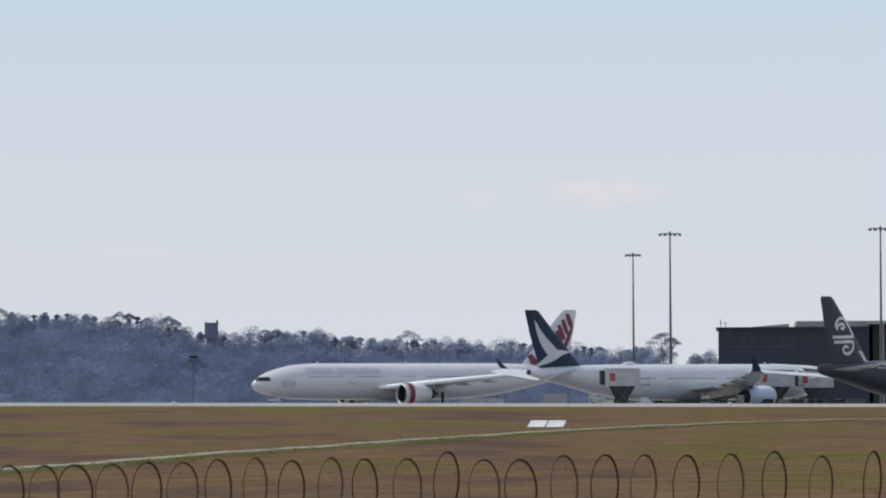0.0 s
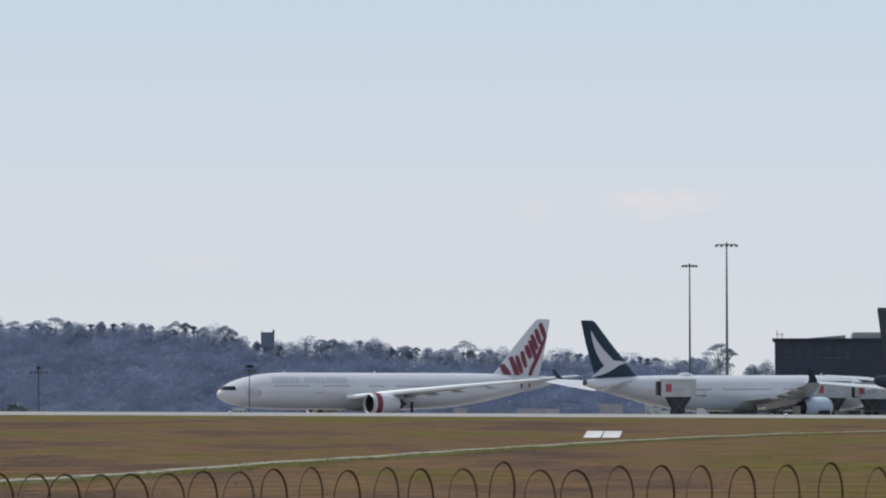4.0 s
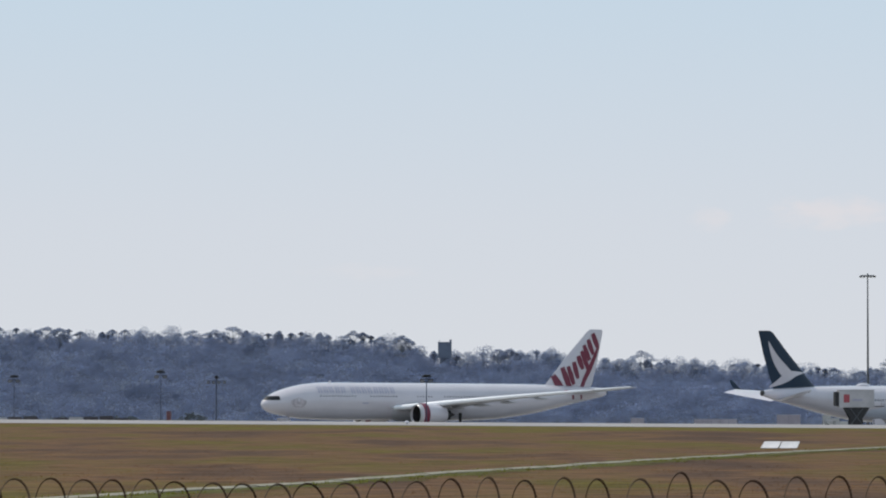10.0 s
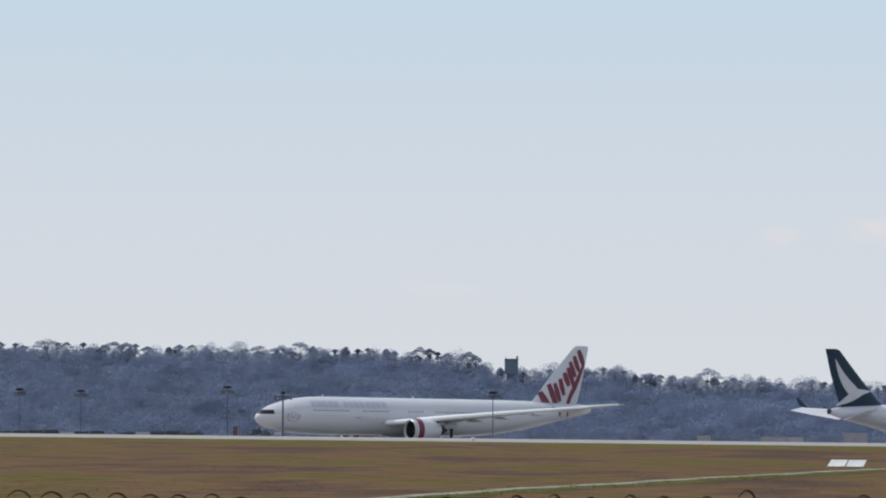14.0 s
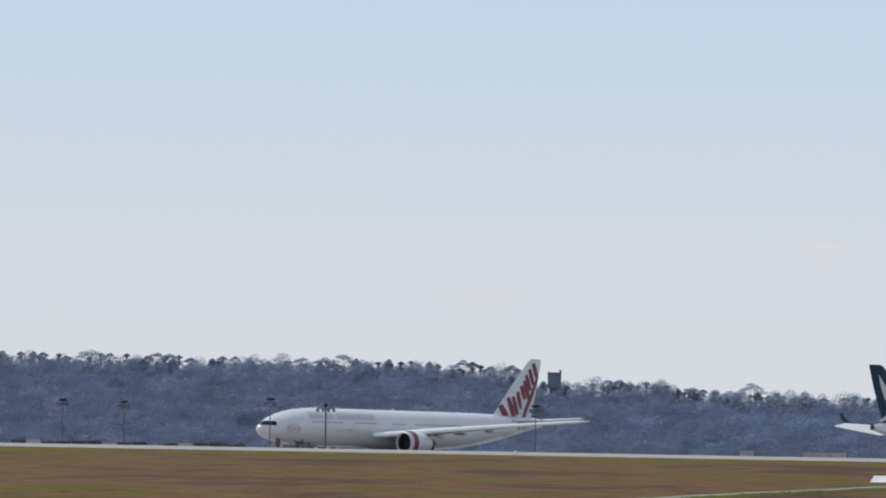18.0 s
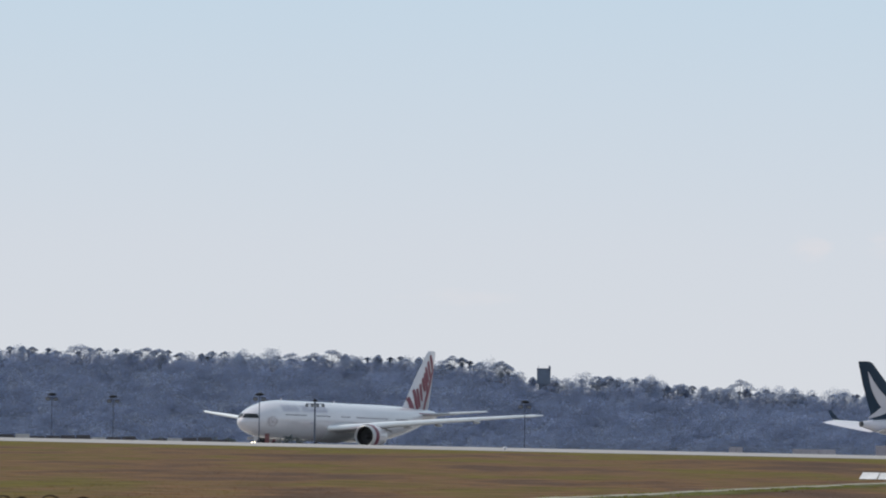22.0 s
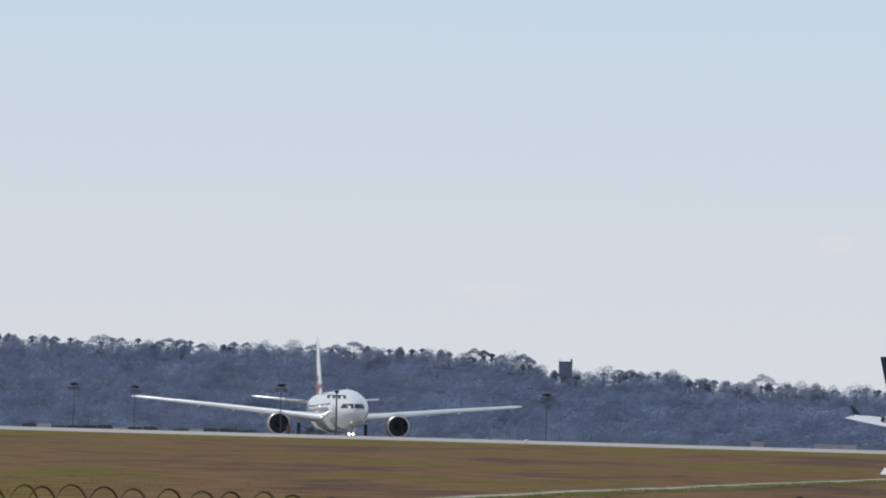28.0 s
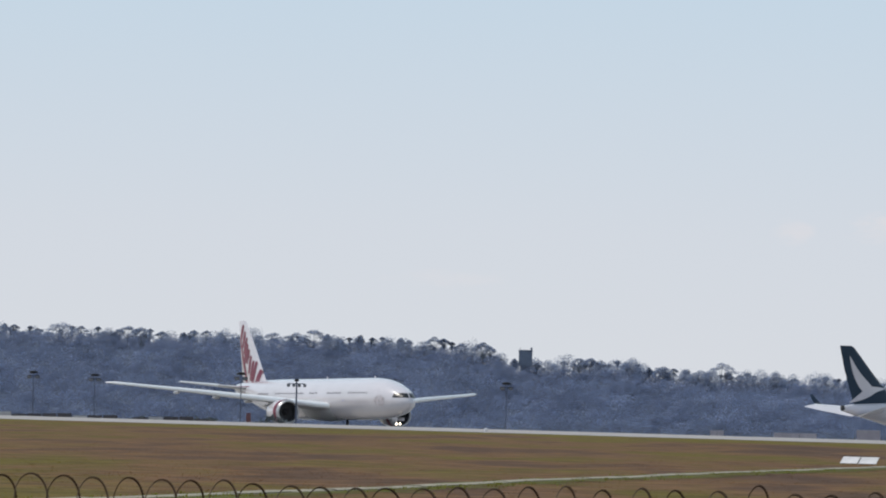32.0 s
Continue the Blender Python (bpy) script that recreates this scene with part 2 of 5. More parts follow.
def grass_colour(nt):
    """Brown, straw and green patches some tens of metres wide, with finer mottling, drawn out in depth and belted along
    the runway to fit the camera's view.
    """
    co = nt.nodes.new("ShaderNodeTexCoord")
    mp = nt.nodes.new("ShaderNodeMapping")
    mp.inputs["Scale"].default_value = (0.075, 0.02, 0.05)
    nt.links.new(co.outputs["Object"], mp.inputs["Vector"])
    n1 = nt.nodes.new("ShaderNodeTexNoise")
    n1.inputs["Scale"].default_value, n1.inputs["Detail"].default_value, n1.inputs["Roughness"].default_value = 1.0, 8, 0.6
    nt.links.new(mp.outputs[0], n1.inputs["Vector"])
    ramp = nt.nodes.new("ShaderNodeValToRGB")
    e = ramp.color_ramp.elements
    e[0].position, e[0].color = 0.37, (0.08, 0.047, 0.03, 1)
    e[1].position, e[1].color = 0.69, (0.12, 0.098, 0.013, 1)
    for p, c in ((0.425, (0.098, 0.056, 0.033)), (0.475, (0.14, 0.077, 0.037)), (0.525, (0.132, 0.08, 0.031)), (0.585, (0.11, 0.082, 0.018))):
        k = e.new(p)
        k.color = (*c, 1)
    sx = nt.nodes.new("ShaderNodeSeparateXYZ")
    nt.links.new(co.outputs["Object"], sx.inputs[0])
    strip = nt.nodes.new("ShaderNodeMapRange")
    strip.inputs["From Max"].default_value = 500.0
    nt.links.new(sx.outputs["Y"], strip.inputs["Value"])
    belts = nt.nodes.new("ShaderNodeValToRGB")
    e2 = belts.color_ramp.elements
    e2[0].position, e2[0].color = 0.3, (0.3, 0.3, 0.3, 1)
    e2[1].position, e2[1].color = 0.9, (0.46, 0.46, 0.46, 1)
    for p, v in ((0.42, 0.29), (0.5, 0.33), (0.6, 0.29), (0.72, 0.26), (0.8, 0.32), (0.86, 0.4)):
        k = e2.new(p)
        k.color = (v, v, v, 1)
    nt.links.new(strip.outputs["Result"], belts.inputs["Fac"])
    level = nt.nodes.new("ShaderNodeMath")
    level.operation = "SUBTRACT"
    level.inputs[1].default_value = 0.3
    nt.links.new(belts.outputs["Color"], level.inputs[0])
    add = nt.nodes.new("ShaderNodeMath")
    nt.links.new(n1.outputs["Fac"], add.inputs[0])
    nt.links.new(level.outputs[0], add.inputs[1])
    nt.links.new(add.outputs[0], ramp.inputs["Fac"])
    n2 = nt.nodes.new("ShaderNodeTexNoise")
    n2.inputs["Scale"].default_value, n2.inputs["Detail"].default_value, n2.inputs["Roughness"].default_value = 0.35, 9, 0.65
    nt.links.new(co.outputs["Object"], n2.inputs["Vector"])
    mr = nt.nodes.new("ShaderNodeMapRange")
    mr.inputs["From Min"].default_value, mr.inputs["From Max"].default_value = 0.25, 0.75
    mr.inputs["To Min"].default_value, mr.inputs["To Max"].default_value = 0.4, 1.35
    nt.links.new(n2.outputs["Fac"], mr.inputs["Value"])
    mix = nt.nodes.new("ShaderNodeMix")
    mix.data_type, mix.blend_type = "RGBA", "MULTIPLY"
    mix.inputs["Factor"].default_value = 1
    nt.links.new(ramp.outputs["Color"], mix.inputs["A"])
    nt.links.new(mr.outputs["Result"], mix.inputs["B"])
    return mix.outputs["Result"], n2.outputs["Fac"]


def grass_material():
    m = bpy.data.materials.new("dry_grass")
    m.use_nodes = True
    nt = m.node_tree
    b = nt.nodes["Principled BSDF"]
    b.inputs["Roughness"].default_value = 0.95
    b.inputs["Specular IOR Level"].default_value = 0.1
    colour, grain = grass_colour(nt)
    nt.links.new(colour, b.inputs["Base Color"])
    bp = nt.nodes.new("ShaderNodeBump")
    bp.inputs["Strength"].default_value, bp.inputs["Distance"].default_value = 0.6, 0.1
    nt.links.new(grain, bp.inputs["Height"])
    nt.links.new(bp.outputs["Normal"], b.inputs["Normal"])
    return m


def blade_material():
    """Blades of the same grass, which let light through; each tuft a little lighter or darker."""
    m = bpy.data.materials.new("grass_blades")
    m.use_nodes = True
    nt = m.node_tree
    nt.nodes.remove(nt.nodes["Principled BSDF"])
    colour, grain = grass_colour(nt)
    geo = nt.nodes.new("ShaderNodeNewGeometry")
    shade = nt.nodes.new("ShaderNodeMapRange")
    shade.inputs["To Min"].default_value, shade.inputs["To Max"].default_value = 0.76, 0.98
    nt.links.new(geo.outputs["Random Per Island"], shade.inputs["Value"])
    mix = nt.nodes.new("ShaderNodeMix")
    mix.data_type, mix.blend_type = "RGBA", "MULTIPLY"
    mix.inputs["Factor"].default_value = 1
    nt.links.new(colour, mix.inputs["A"])
    nt.links.new(shade.outputs["Result"], mix.inputs["B"])
    dif, tr = nt.nodes.new("ShaderNodeBsdfDiffuse"), nt.nodes.new("ShaderNodeBsdfTranslucent")
    add = nt.nodes.new("ShaderNodeAddShader")
    for k, s in enumerate((dif, tr)):
        nt.links.new(mix.outputs["Result"], s.inputs["Color"])
        nt.links.new(s.outputs[0], add.inputs[k])
    nt.links.new(add.outputs[0], nt.nodes["Material Output"].inputs["Surface"])
    return m


GRASS = grass_material()
xs = [-4500, -2500, -1200, -600, -300, -160, -100, -60, -30, 0, 30, 60, 100, 160, 300, 600, 1200, 2500, 4500]
ys = [-4500, -2000, -600, -200, 0, 60, 120, 200, 300, 400, 480, 548, 560, 575, 590, 605, 620, 640, 660, 720, 800, 900, 1000, 1100, 1250, 1420, 1480, 1540, 1600, 1660, 1720, 2000, 3000, 4800]
ob = new("ground", mesh_of("ground", sheet(xs, ys, ground_z), GRASS))
tagged(ob, "dry brown grass airfield ground with green patches", "ground", kind="structure")
# runway strip along the crown and the apron beyond it
RUNWAY = material("worn_runway", (0.37, 0.345, 0.335), 0.8, vary=0.15, scale=0.04, fine=0.3)
ob = new("runway", mesh_of("runway", sheet([-600, -300, -150, -75, 0, 75, 150, 300, 600], [472, 486, 500, 520, 548], ground_z, 0.03), RUNWAY))
tagged(ob, "pale worn concrete runway across the airfield", "runway", kind="structure")
APRON = material("apron_concrete", (0.36, 0.35, 0.335), 0.85, vary=0.2, scale=0.05, fine=0.3)
ob = new("apron", mesh_of("apron", sheet([-400, -200, -100, 0, 100, 200, 400], [600, 605, 620, 640, 660, 720, 800, 900, 960], ground_z, 0.025), APRON))
tagged(ob, "grey concrete apron behind the runway", "apron", kind="structure")


# ---- airliner ----
def circle(x, z, rw, rh, n=28):
    return [(-x, rw * math.cos(2 * math.pi * k / n), z + rh * math.sin(2 * math.pi * k / n)) for k in range(n)]


def foil(le, chord, thick, up, n=9):
    """Closed wing section: points from the trailing edge over the top to the leading edge and back; le is the leading edge (x aft, y, z)."""
    pts = []
    for k in range(n):
        c = 0.5 * (1 + math.cos(math.pi * k / (n - 1)))
        t = 5 * thick * chord * (0.2969 * math.sqrt(c) - 0.126 * c - 0.3516 * c * c + 0.2843 * c ** 3 - 0.1036 * c ** 4)
        pts.append((c, t))
    for k in range(1, n - 1):
        c = 0.5 * (1 - math.cos(math.pi * k / (n - 1)))
        t = 5 * thick * chord * (0.2969 * math.sqrt(c) - 0.126 * c - 0.3516 * c * c + 0.2843 * c ** 3 - 0.1036 * c ** 4)
        pts.append((c, -t))
    u = Vector(up)
    return [Vector((-le[0] - c * chord, le[1], le[2])) + u * t for c, t in pts]


def mirror_y(bm):
    bmesh.ops.scale(bm, vec=(1, -1, 1), verts=bm.verts)
    return bm


def lathe(profile, sides=28):
    """Skin turned about the x axis from (x, r) pairs."""
    return loft([[(x, r * math.cos(2 * math.pi * k / sides), r * math.sin(2 * math.pi * k / sides)) for k in range(sides)] for x, r in profile], cap=False)


def window_mesh():
    bm = bmesh.new()
    n = 8
    vs = [bm.verts.new((0.125 * math.cos(2 * math.pi * k / n), 0.0, 0.19 * math.sin(2 * math.pi * k / n))) for k in range(n)]
    back = [bm.verts.new((v.co.x, -0.06, v.co.z)) for v in vs]
    bm.faces.new(vs)
    for i in range(n):
        bm.faces.new((vs[i], vs[(i + 1) % n], back[(i + 1) % n], back[i]))
    return mesh_of("window", bm, CABIN_GLASS, smooth=False)


WINDOW = window_mesh()


def section(stations, x):
    """Centre height, half width and half height of the fuselage x metres aft of the nose."""
    for a, b in zip(stations, stations[1:]):
        if a[0] <= x <= b[0]:
            t = (x - a[0]) / (b[0] - a[0])
            return tuple(a[k] + t * (b[k] - a[k]) for k in (1, 2, 3))
    return stations[-1][1:]


def skin_point(stations, x, z, side, proud=0.012):
    """The point of the fuselage's side at that station and height, a little proud of the skin."""
    zc, rw, rh = section(stations, x)
    s = max(-0.98, min(0.98, (z - zc) / rh))
    return Vector((-x, side * (rw * math.sqrt(1 - s * s) + proud), z))


def skin_patch(stations, x0, x1, z0, z1, side, slant=0.0, nx=4, nz=2, proud=0.014):
    """A thin patch laid on the fuselage's side."""
    bm = bmesh.new()
    g = [[bm.verts.new(skin_point(stations, x0 + (x1 - x0) * i / nx + slant * j / nz, z0 + (z1 - z0) * j / nz, side, proud)) for i in range(nx + 1)] for j in range(nz + 1)]
    for a, b in zip(g, g[1:]):
        for i in range(nx):
            bm.faces.new((a[i], a[i + 1], b[i + 1], b[i]))
    return bm


STAT_777 = [(0.5, 4.78, 0.04, 0.04), (0.62, 4.785, 0.36, 0.36), (0.95, 4.8, 0.77, 0.76), (1.5, 4.83, 1.2, 1.17), (2.3, 4.88, 1.63, 1.56), (3.4, 4.98, 2.04, 1.96), (4.8, 5.08, 2.43, 2.32),
            (6.5, 5.16, 2.75, 2.68), (8.5, 5.26, 2.97, 2.98), (11, 5.34, 3.08, 3.15), (13.5, 5.35, 3.1, 3.25), (16, 5.33, 3.1, 3.27), (24, 5.33, 3.1, 3.27), (34, 5.33, 3.1, 3.27), (42, 5.33, 3.1, 3.27), (48, 5.46, 3.09, 3.14), (53, 5.72, 2.95, 2.88),
            (57, 6.0, 2.65, 2.55), (61, 6.35, 2.2, 2.1), (65, 6.72, 1.6, 1.6), (69, 7.05, 0.95, 1.1), (71.6, 7.2, 0.5, 0.75), (72.4, 7.25, 0.2, 0.5)]
STAT_350 = [(0, 4.6, 0.04, 0.04), (0.15, 4.62, 0.45, 0.45), (0.6, 4.7, 0.95, 0.95), (1.4, 4.85, 1.5, 1.5), (2.6, 5.0, 2.05, 2.05), (4.2, 5.2, 2.5, 2.55), (6.2, 5.32, 2.82, 2.88), (8.5, 5.35, 2.98, 3.03),
            (14, 5.35, 2.98, 3.04), (22, 5.35, 2.98, 3.04), (32, 5.35, 2.98, 3.04), (42, 5.36, 2.98, 3.03), (47, 5.55, 2.85, 2.83), (52, 5.9, 2.4, 2.42), (56, 6.28, 1.9, 1.95), (60, 6.65, 1.3, 1.42), (64, 6.95, 0.75, 0.9), (66.5, 7.12, 0.3, 0.42)]


def nose_band(stations, back, a, b, z0, z1, side, nx=4, nz=4, proud=0.022):
    """A pane of the windscreen, from share a to share b of the way from the crown line back to the last side window."""
    bm = bmesh.new()
    g = []
    for j in range(nz + 1):
        z = z0 + (z1 - z0) * j / nz
        x0 = 0.5
        while sum(section(stations, x0)[0::2]) < z and x0 < 5:
            x0 += 0.01
        row = []
        for i in range(nx + 1):
            f = a + (b - a) * i / nx
            zc, rw, rh = section(stations, x0 + (back - x0) * f * f + 0.002)
            s = min(1.0, (z - zc) / rh)
            row.append(bm.verts.new((-x0 - (back - x0) * f * f + 0.9 * proud * (1 - f), side * (rw * math.sqrt(1 - s * s) + proud * f), z + 0.7 * proud * (1 - f))))
        g.append(row)
    for p, q in zip(g, g[1:]):
        for i in range(nx):
            bm.faces.new((p[i], p[i + 1], q[i + 1], q[i]))
    return bm


def flying_surface(sections, up=(0, 0, 1), tilt=0.0):
    """Loft through sections of (x aft, y, z, chord, thickness); tilt drops the trailing edge."""
    return loft([[p + Vector((0, 0, tilt * (p.x + x))) for p in foil((x, y, z), c, t, up)] for x, y, z, c, t in sections])


def fin_surface(sections):
    """An upright surface through sections of (x aft, z, chord, thickness)."""
    return loft([foil((x, 0, z), c, t, (0, 1, 0)) for x, z, c, t in sections])


def airliner(name, m, label, spec):
    """An airliner with its nose at the origin, pointing along +x, wheels on z = 0."""
    plane = thing(name, m, label, "aircraft")
    st = spec["stations"]
    body = spec["body"]
    fuse = part("fuselage", loft([circle(*s) for s in st]), body, plane)
    # wing box fairing under the belly
    f0, f1 = spec["fairing"]
    rings = []
    for k in range(9):
        t = k / 8
        s = math.sin(math.pi * (0.06 + 0.88 * t)) ** 0.6
        zc, rw, rh = section(st, f0 + (f1 - f0) * t)
        rings.append(circle(f0 + (f1 - f0) * t, zc - 1.0, (rw + 0.35) * s, (rh - 0.75) * s, 20))
    part("belly_fairing", loft(rings), spec["belly"], plane)
    for side in (1, -1):
        flip = (lambda b: b) if side == 1 else mirror_y
        wing = part("wing", flip(flying_surface(spec["wing"])), spec["wingmat"], plane)
        # bright leading edge strip
        le = [(x - 0.03, y, z + 0.02) for x, y, z, c, t in spec["wing"]]
        part("leading_edge", flip(tube([(-x, y, z) for x, y, z in le], [min(0.46, max(0.22, c * t * 0.62)) for x, y, z, c, t in spec["wing"][:-1]] + [0.05], 20)), EDGE, wing, "bright white leading edge")
        if "winglet" in spec:
            part("winglet", flip(loft([foil((x, y, z), c, t, (0, -0.7, 0.7)) for x, y, z, c, t in spec["winglet"]])), spec["tailmat"], wing)
        for x, y, z, ln in spec["tracks"]:
            part("flap_fairing", flip(loft([[(-x - ln * a, y + 0.22 * r * math.cos(q), z + 0.34 + 0.26 * r * math.sin(q)) for q in [2 * math.pi * k / 8 for k in range(8)]] for a, r in ((0, 0.1), (0.2, 0.8), (0.5, 1.0), (0.8, 0.7), (1, 0.08))])), spec["wingmat"], wing)
        tilt = spec.get("stab_tilt", 0.0)
        tail = part("tailplane", flip(flying_surface(spec["stab"], tilt=tilt)), spec.get("stabmat", spec["wingmat"]), plane)
        part("tailplane_edge", flip(tube([(-x + 0.02, y, z + 0.02) for x, y, z, c, t in spec["stab"][1:]], [max(0.12, c * t * 0.5) for x, y, z, c, t in spec["stab"][1:]], 16)), EDGE, tail, "bright white leading edge")
        # engine
        ex, ey, ez, er, el = spec["engine"]
        eng = part("engine", flip(moved(lathe([(-0.25, er * 0.80), (0.0, er * 0.83), (-0.02, er * 0.88), (-0.3, er * 0.95), (-1.0, er), (-el * 0.35, er * 1.0), (-el * 0.7, er * 0.92), (-el, er * 0.74), (-el + 0.02, er * 0.70), (-el * 0.6, er * 0.66), (-1.6, er * 0.78), (-0.25, er * 0.80)]), Matrix.Translation((-ex, ey, ez)))), spec["nacelle"], plane)
        part("intake_lip", flip(moved(lathe([(-0.3, er * 0.805), (0.0, er * 0.82), (0.06, er * 0.865), (0.0, er * 0.905), (-0.35, er * 0.965)]), Matrix.Translation((-ex, ey, ez)))), LIP, eng, "dull metal intake lip")
        # dark skin added over the pale inner barrel, so the intake reads dark
        part("intake_duct", flip(moved(lathe([(-0.3, er * 0.79), (-1.0, er * 0.775), (-1.55, er * 0.78)]), Matrix.Translation((-ex, ey, ez)))), DARK_METAL, eng, "dark intake lining")
        part("fan", flip(moved(loft([[(x, r * math.cos(2 * math.pi * k / 24), r * math.sin(2 * math.pi * k / 24)) for k in range(24)] for x, r in ((-1.5, er * 0.8), (-1.45, er * 0.28), (-0.9, er * 0.06))]), Matrix.Translation((-ex, ey, ez)))), DARK_METAL, eng, "dark fan disc with a spinner")
        part("exhaust_cone", flip(moved(lathe([(-el * 0.8, er * 0.62), (-el * 1.05, er * 0.5), (-el * 1.2, er * 0.4), (-el * 1.19, er * 0.3), (-el * 1.4, er * 0.05)]), Matrix.Translation((-ex, ey, ez)))), DARK_METAL, eng)
        if "band" in spec:
            for b0, b1 in spec["band"]:
                part("stripe", flip(moved(lathe([(-b0, er * 1.012), (-b1, er * 1.012)]), Matrix.Translation((-ex, ey, ez)))), RED, eng, "dark red band round the cowling")
        wz = spec["wing"][1][2]
        part("pylon", flip(loft([[(-x, ey - w, z0), (-x, ey + w, z0), (-x, ey + w, z1), (-x, ey - w, z1)] for x, w, z0, z1 in
             ((ex + 1.2, 0.1, ez + er * 0.9, ez + er * 1.05), (ex + el * 0.6, 0.32, ez + er * 0.7, wz - 0.1), (ex + el + 1.5, 0.3, ez + er * 0.75, wz - 0.05), (ex + el + 4.2, 0.08, wz - 0.5, wz - 0.1))])), spec["belly"], plane)
        # main gear
        gx, gy = spec["gear"]
        leg = part("main_gear_leg", flip(tube([(-gx, gy, 0.75), (-gx, gy, 3.4)], [0.22, 0.28], 10)), DARK_METAL, plane)
        for wx in spec["bogie"]:
            for wy in (-0.62, 0.62):
                part("wheel", flip(moved(loft([[(r * math.cos(2 * math.pi * k / 20), y, r * math.sin(2 * math.pi * k / 20)) for k in range(20)] for y, r in ((-0.24, 0.42), (-0.22, 0.6), (-0.12, 0.68), (0.12, 0.68), (0.22, 0.6), (0.24, 0.42))]), Matrix.Translation((-gx + wx, gy + wy, 0.68)))), RUBBER, leg)
        # cabin windows, doors
        zw = spec["window_z"]
        k = 0
        for a, b in spec["windows"]:
            x = a
            while x < b:
                p = skin_point(st, x, zw, side, 0.01)
                w = new("window", WINDOW)
                w.parent = plane
                w.matrix_basis = Matrix.Translation(p) @ Matrix.Rotation(0 if side == 1 else math.pi, 4, "Z")
                x += 0.58
                k += 1
        for x in spec["doors"]:
            part("door", skin_patch(st, x - 0.55, x + 0.55, zw - 1.35, zw + 0.62, side, nx=2, nz=4, proud=0.01), spec.get("doormat", body), plane)
    part("fin", fin_surface(spec["fin"]), spec["tailmat"], plane)
    xe, ze, we, he = st[-1]
    part("tail_outlet", loft([circle(xe - 0.35, ze, we * 1.25, he * 1.12, 16), circle(xe + 0.06, ze, we * 1.05, he * 1.02, 16)]), DARK_METAL, plane, "dark exhaust outlet in the tail cone")
    # cockpit glazing wraps round the nose
    cz0, cz1 = spec["cockpit_z"]
    for side in (1, -1):
        part("windscreen_mask", nose_band(st, spec["cockpit"] + 0.15, 0.0, 1.0, cz0 - 0.08, cz1 + 0.06, side, nx=16, nz=6, proud=0.03), DARK_METAL, plane, "dark band round the flight deck windows")
        for a, b in ((0.01, 0.34), (0.36, 0.66), (0.68, 1.0)):
            part("cockpit_window", nose_band(st, spec["cockpit"], a, b, cz0, cz1, side, nx=7, nz=5, proud=0.045), GLASS_DARK, plane)
    # nose gear with its lamps
    nx = spec["nose_gear"]
    leg = part("nose_gear_leg", tube([(-nx, 0, 0.5), (-nx + 0.1, 0, 2.9)], [0.14, 0.18], 10), WHITE, plane)
    for wy in (-0.38, 0.38):
        part("wheel", moved(loft([[(r * math.cos(2 * math.pi * k / 18), y, r * math.sin(2 * math.pi * k / 18)) for k in range(18)] for y, r in ((-0.18, 0.34), (-0.16, 0.48), (0, 0.54), (0.16, 0.48), (0.18, 0.34))]), Matrix.Translation((-nx, wy, 0.54))), RUBBER, leg)
    for wy in (-0.55, 0.55):
        part("nose_gear_door", box(2.0, 0.06, 0.5, at=(-nx + 0.9, wy, 1.95)), DARK_METAL if spec.get("dark_doors") else body, plane)
    if spec.get("lamps"):
        spots = [(-nx + 0.3, wy * 1.2, 1.5, 0.17, leg, "lit taxi lamp") for wy in (-0.25, 0.25)]
        x, y, z, c, t = spec["wing"][0]
        spots += [(-x - 0.05, side * (y + 0.75), z + 0.1, 0.12, plane, "lit landing lamp in the wing root") for side in (1, -1)]
        for lx, ly, lz, lr, host, text in spots:
            # long shroud added to hide the lamp from the side, imitating its beam
            part("lamp_housing", moved(loft([[(q, r * math.cos(2 * math.pi * k / 12), r * math.sin(2 * math.pi * k / 12)) for k in range(12)] for q, r in ((-0.2, lr * 0.4), (0.0, lr), (0.65, lr * 1.05), (0.65, lr * 0.98), (0.03, lr * 0.95))], cap=False), Matrix.Translation((lx, ly, lz))), BARE, host)
            part("lamp", moved(loft([[(q, r * math.cos(2 * math.pi * k / 12), r * math.sin(2 * math.pi * k / 12)) for k in range(12)] for q, r in ((0.055, lr * 0.9), (0.06, lr * 0.88))]), Matrix.Translation((lx, ly, lz))), LAMP if host is leg else ROOT_LAMP, host, text)
    # antennas on the crown
    for x in spec.get("domes", ()):
        zc, rw, rh = section(st, x)
        part("antenna_dome", moved(loft([[(1.6 * r * math.cos(2 * math.pi * k / 14), 0.7 * r * math.sin(2 * math.pi * k / 14), z) for k in range(14)] for z, r in ((-0.15, 1.0), (0.15, 0.9), (0.38, 0.55), (0.45, 0.1))]), Matrix.Translation((-x, 0, zc + rh))), body, plane)
    for x in spec.get("blades", ()):
        zc, rw, rh = section(st, x)
        part("antenna_blade", loft([[(-x - c0, -0.03, z), (-x - c0 - c, -0.03, z), (-x - c0 - c, 0.03, z), (-x - c0, 0.03, z)] for z, c0, c in ((zc + rh - 0.05, 0, 0.5), (zc + rh + 0.35, 0.2, 0.25))]), body, plane)
    return plane


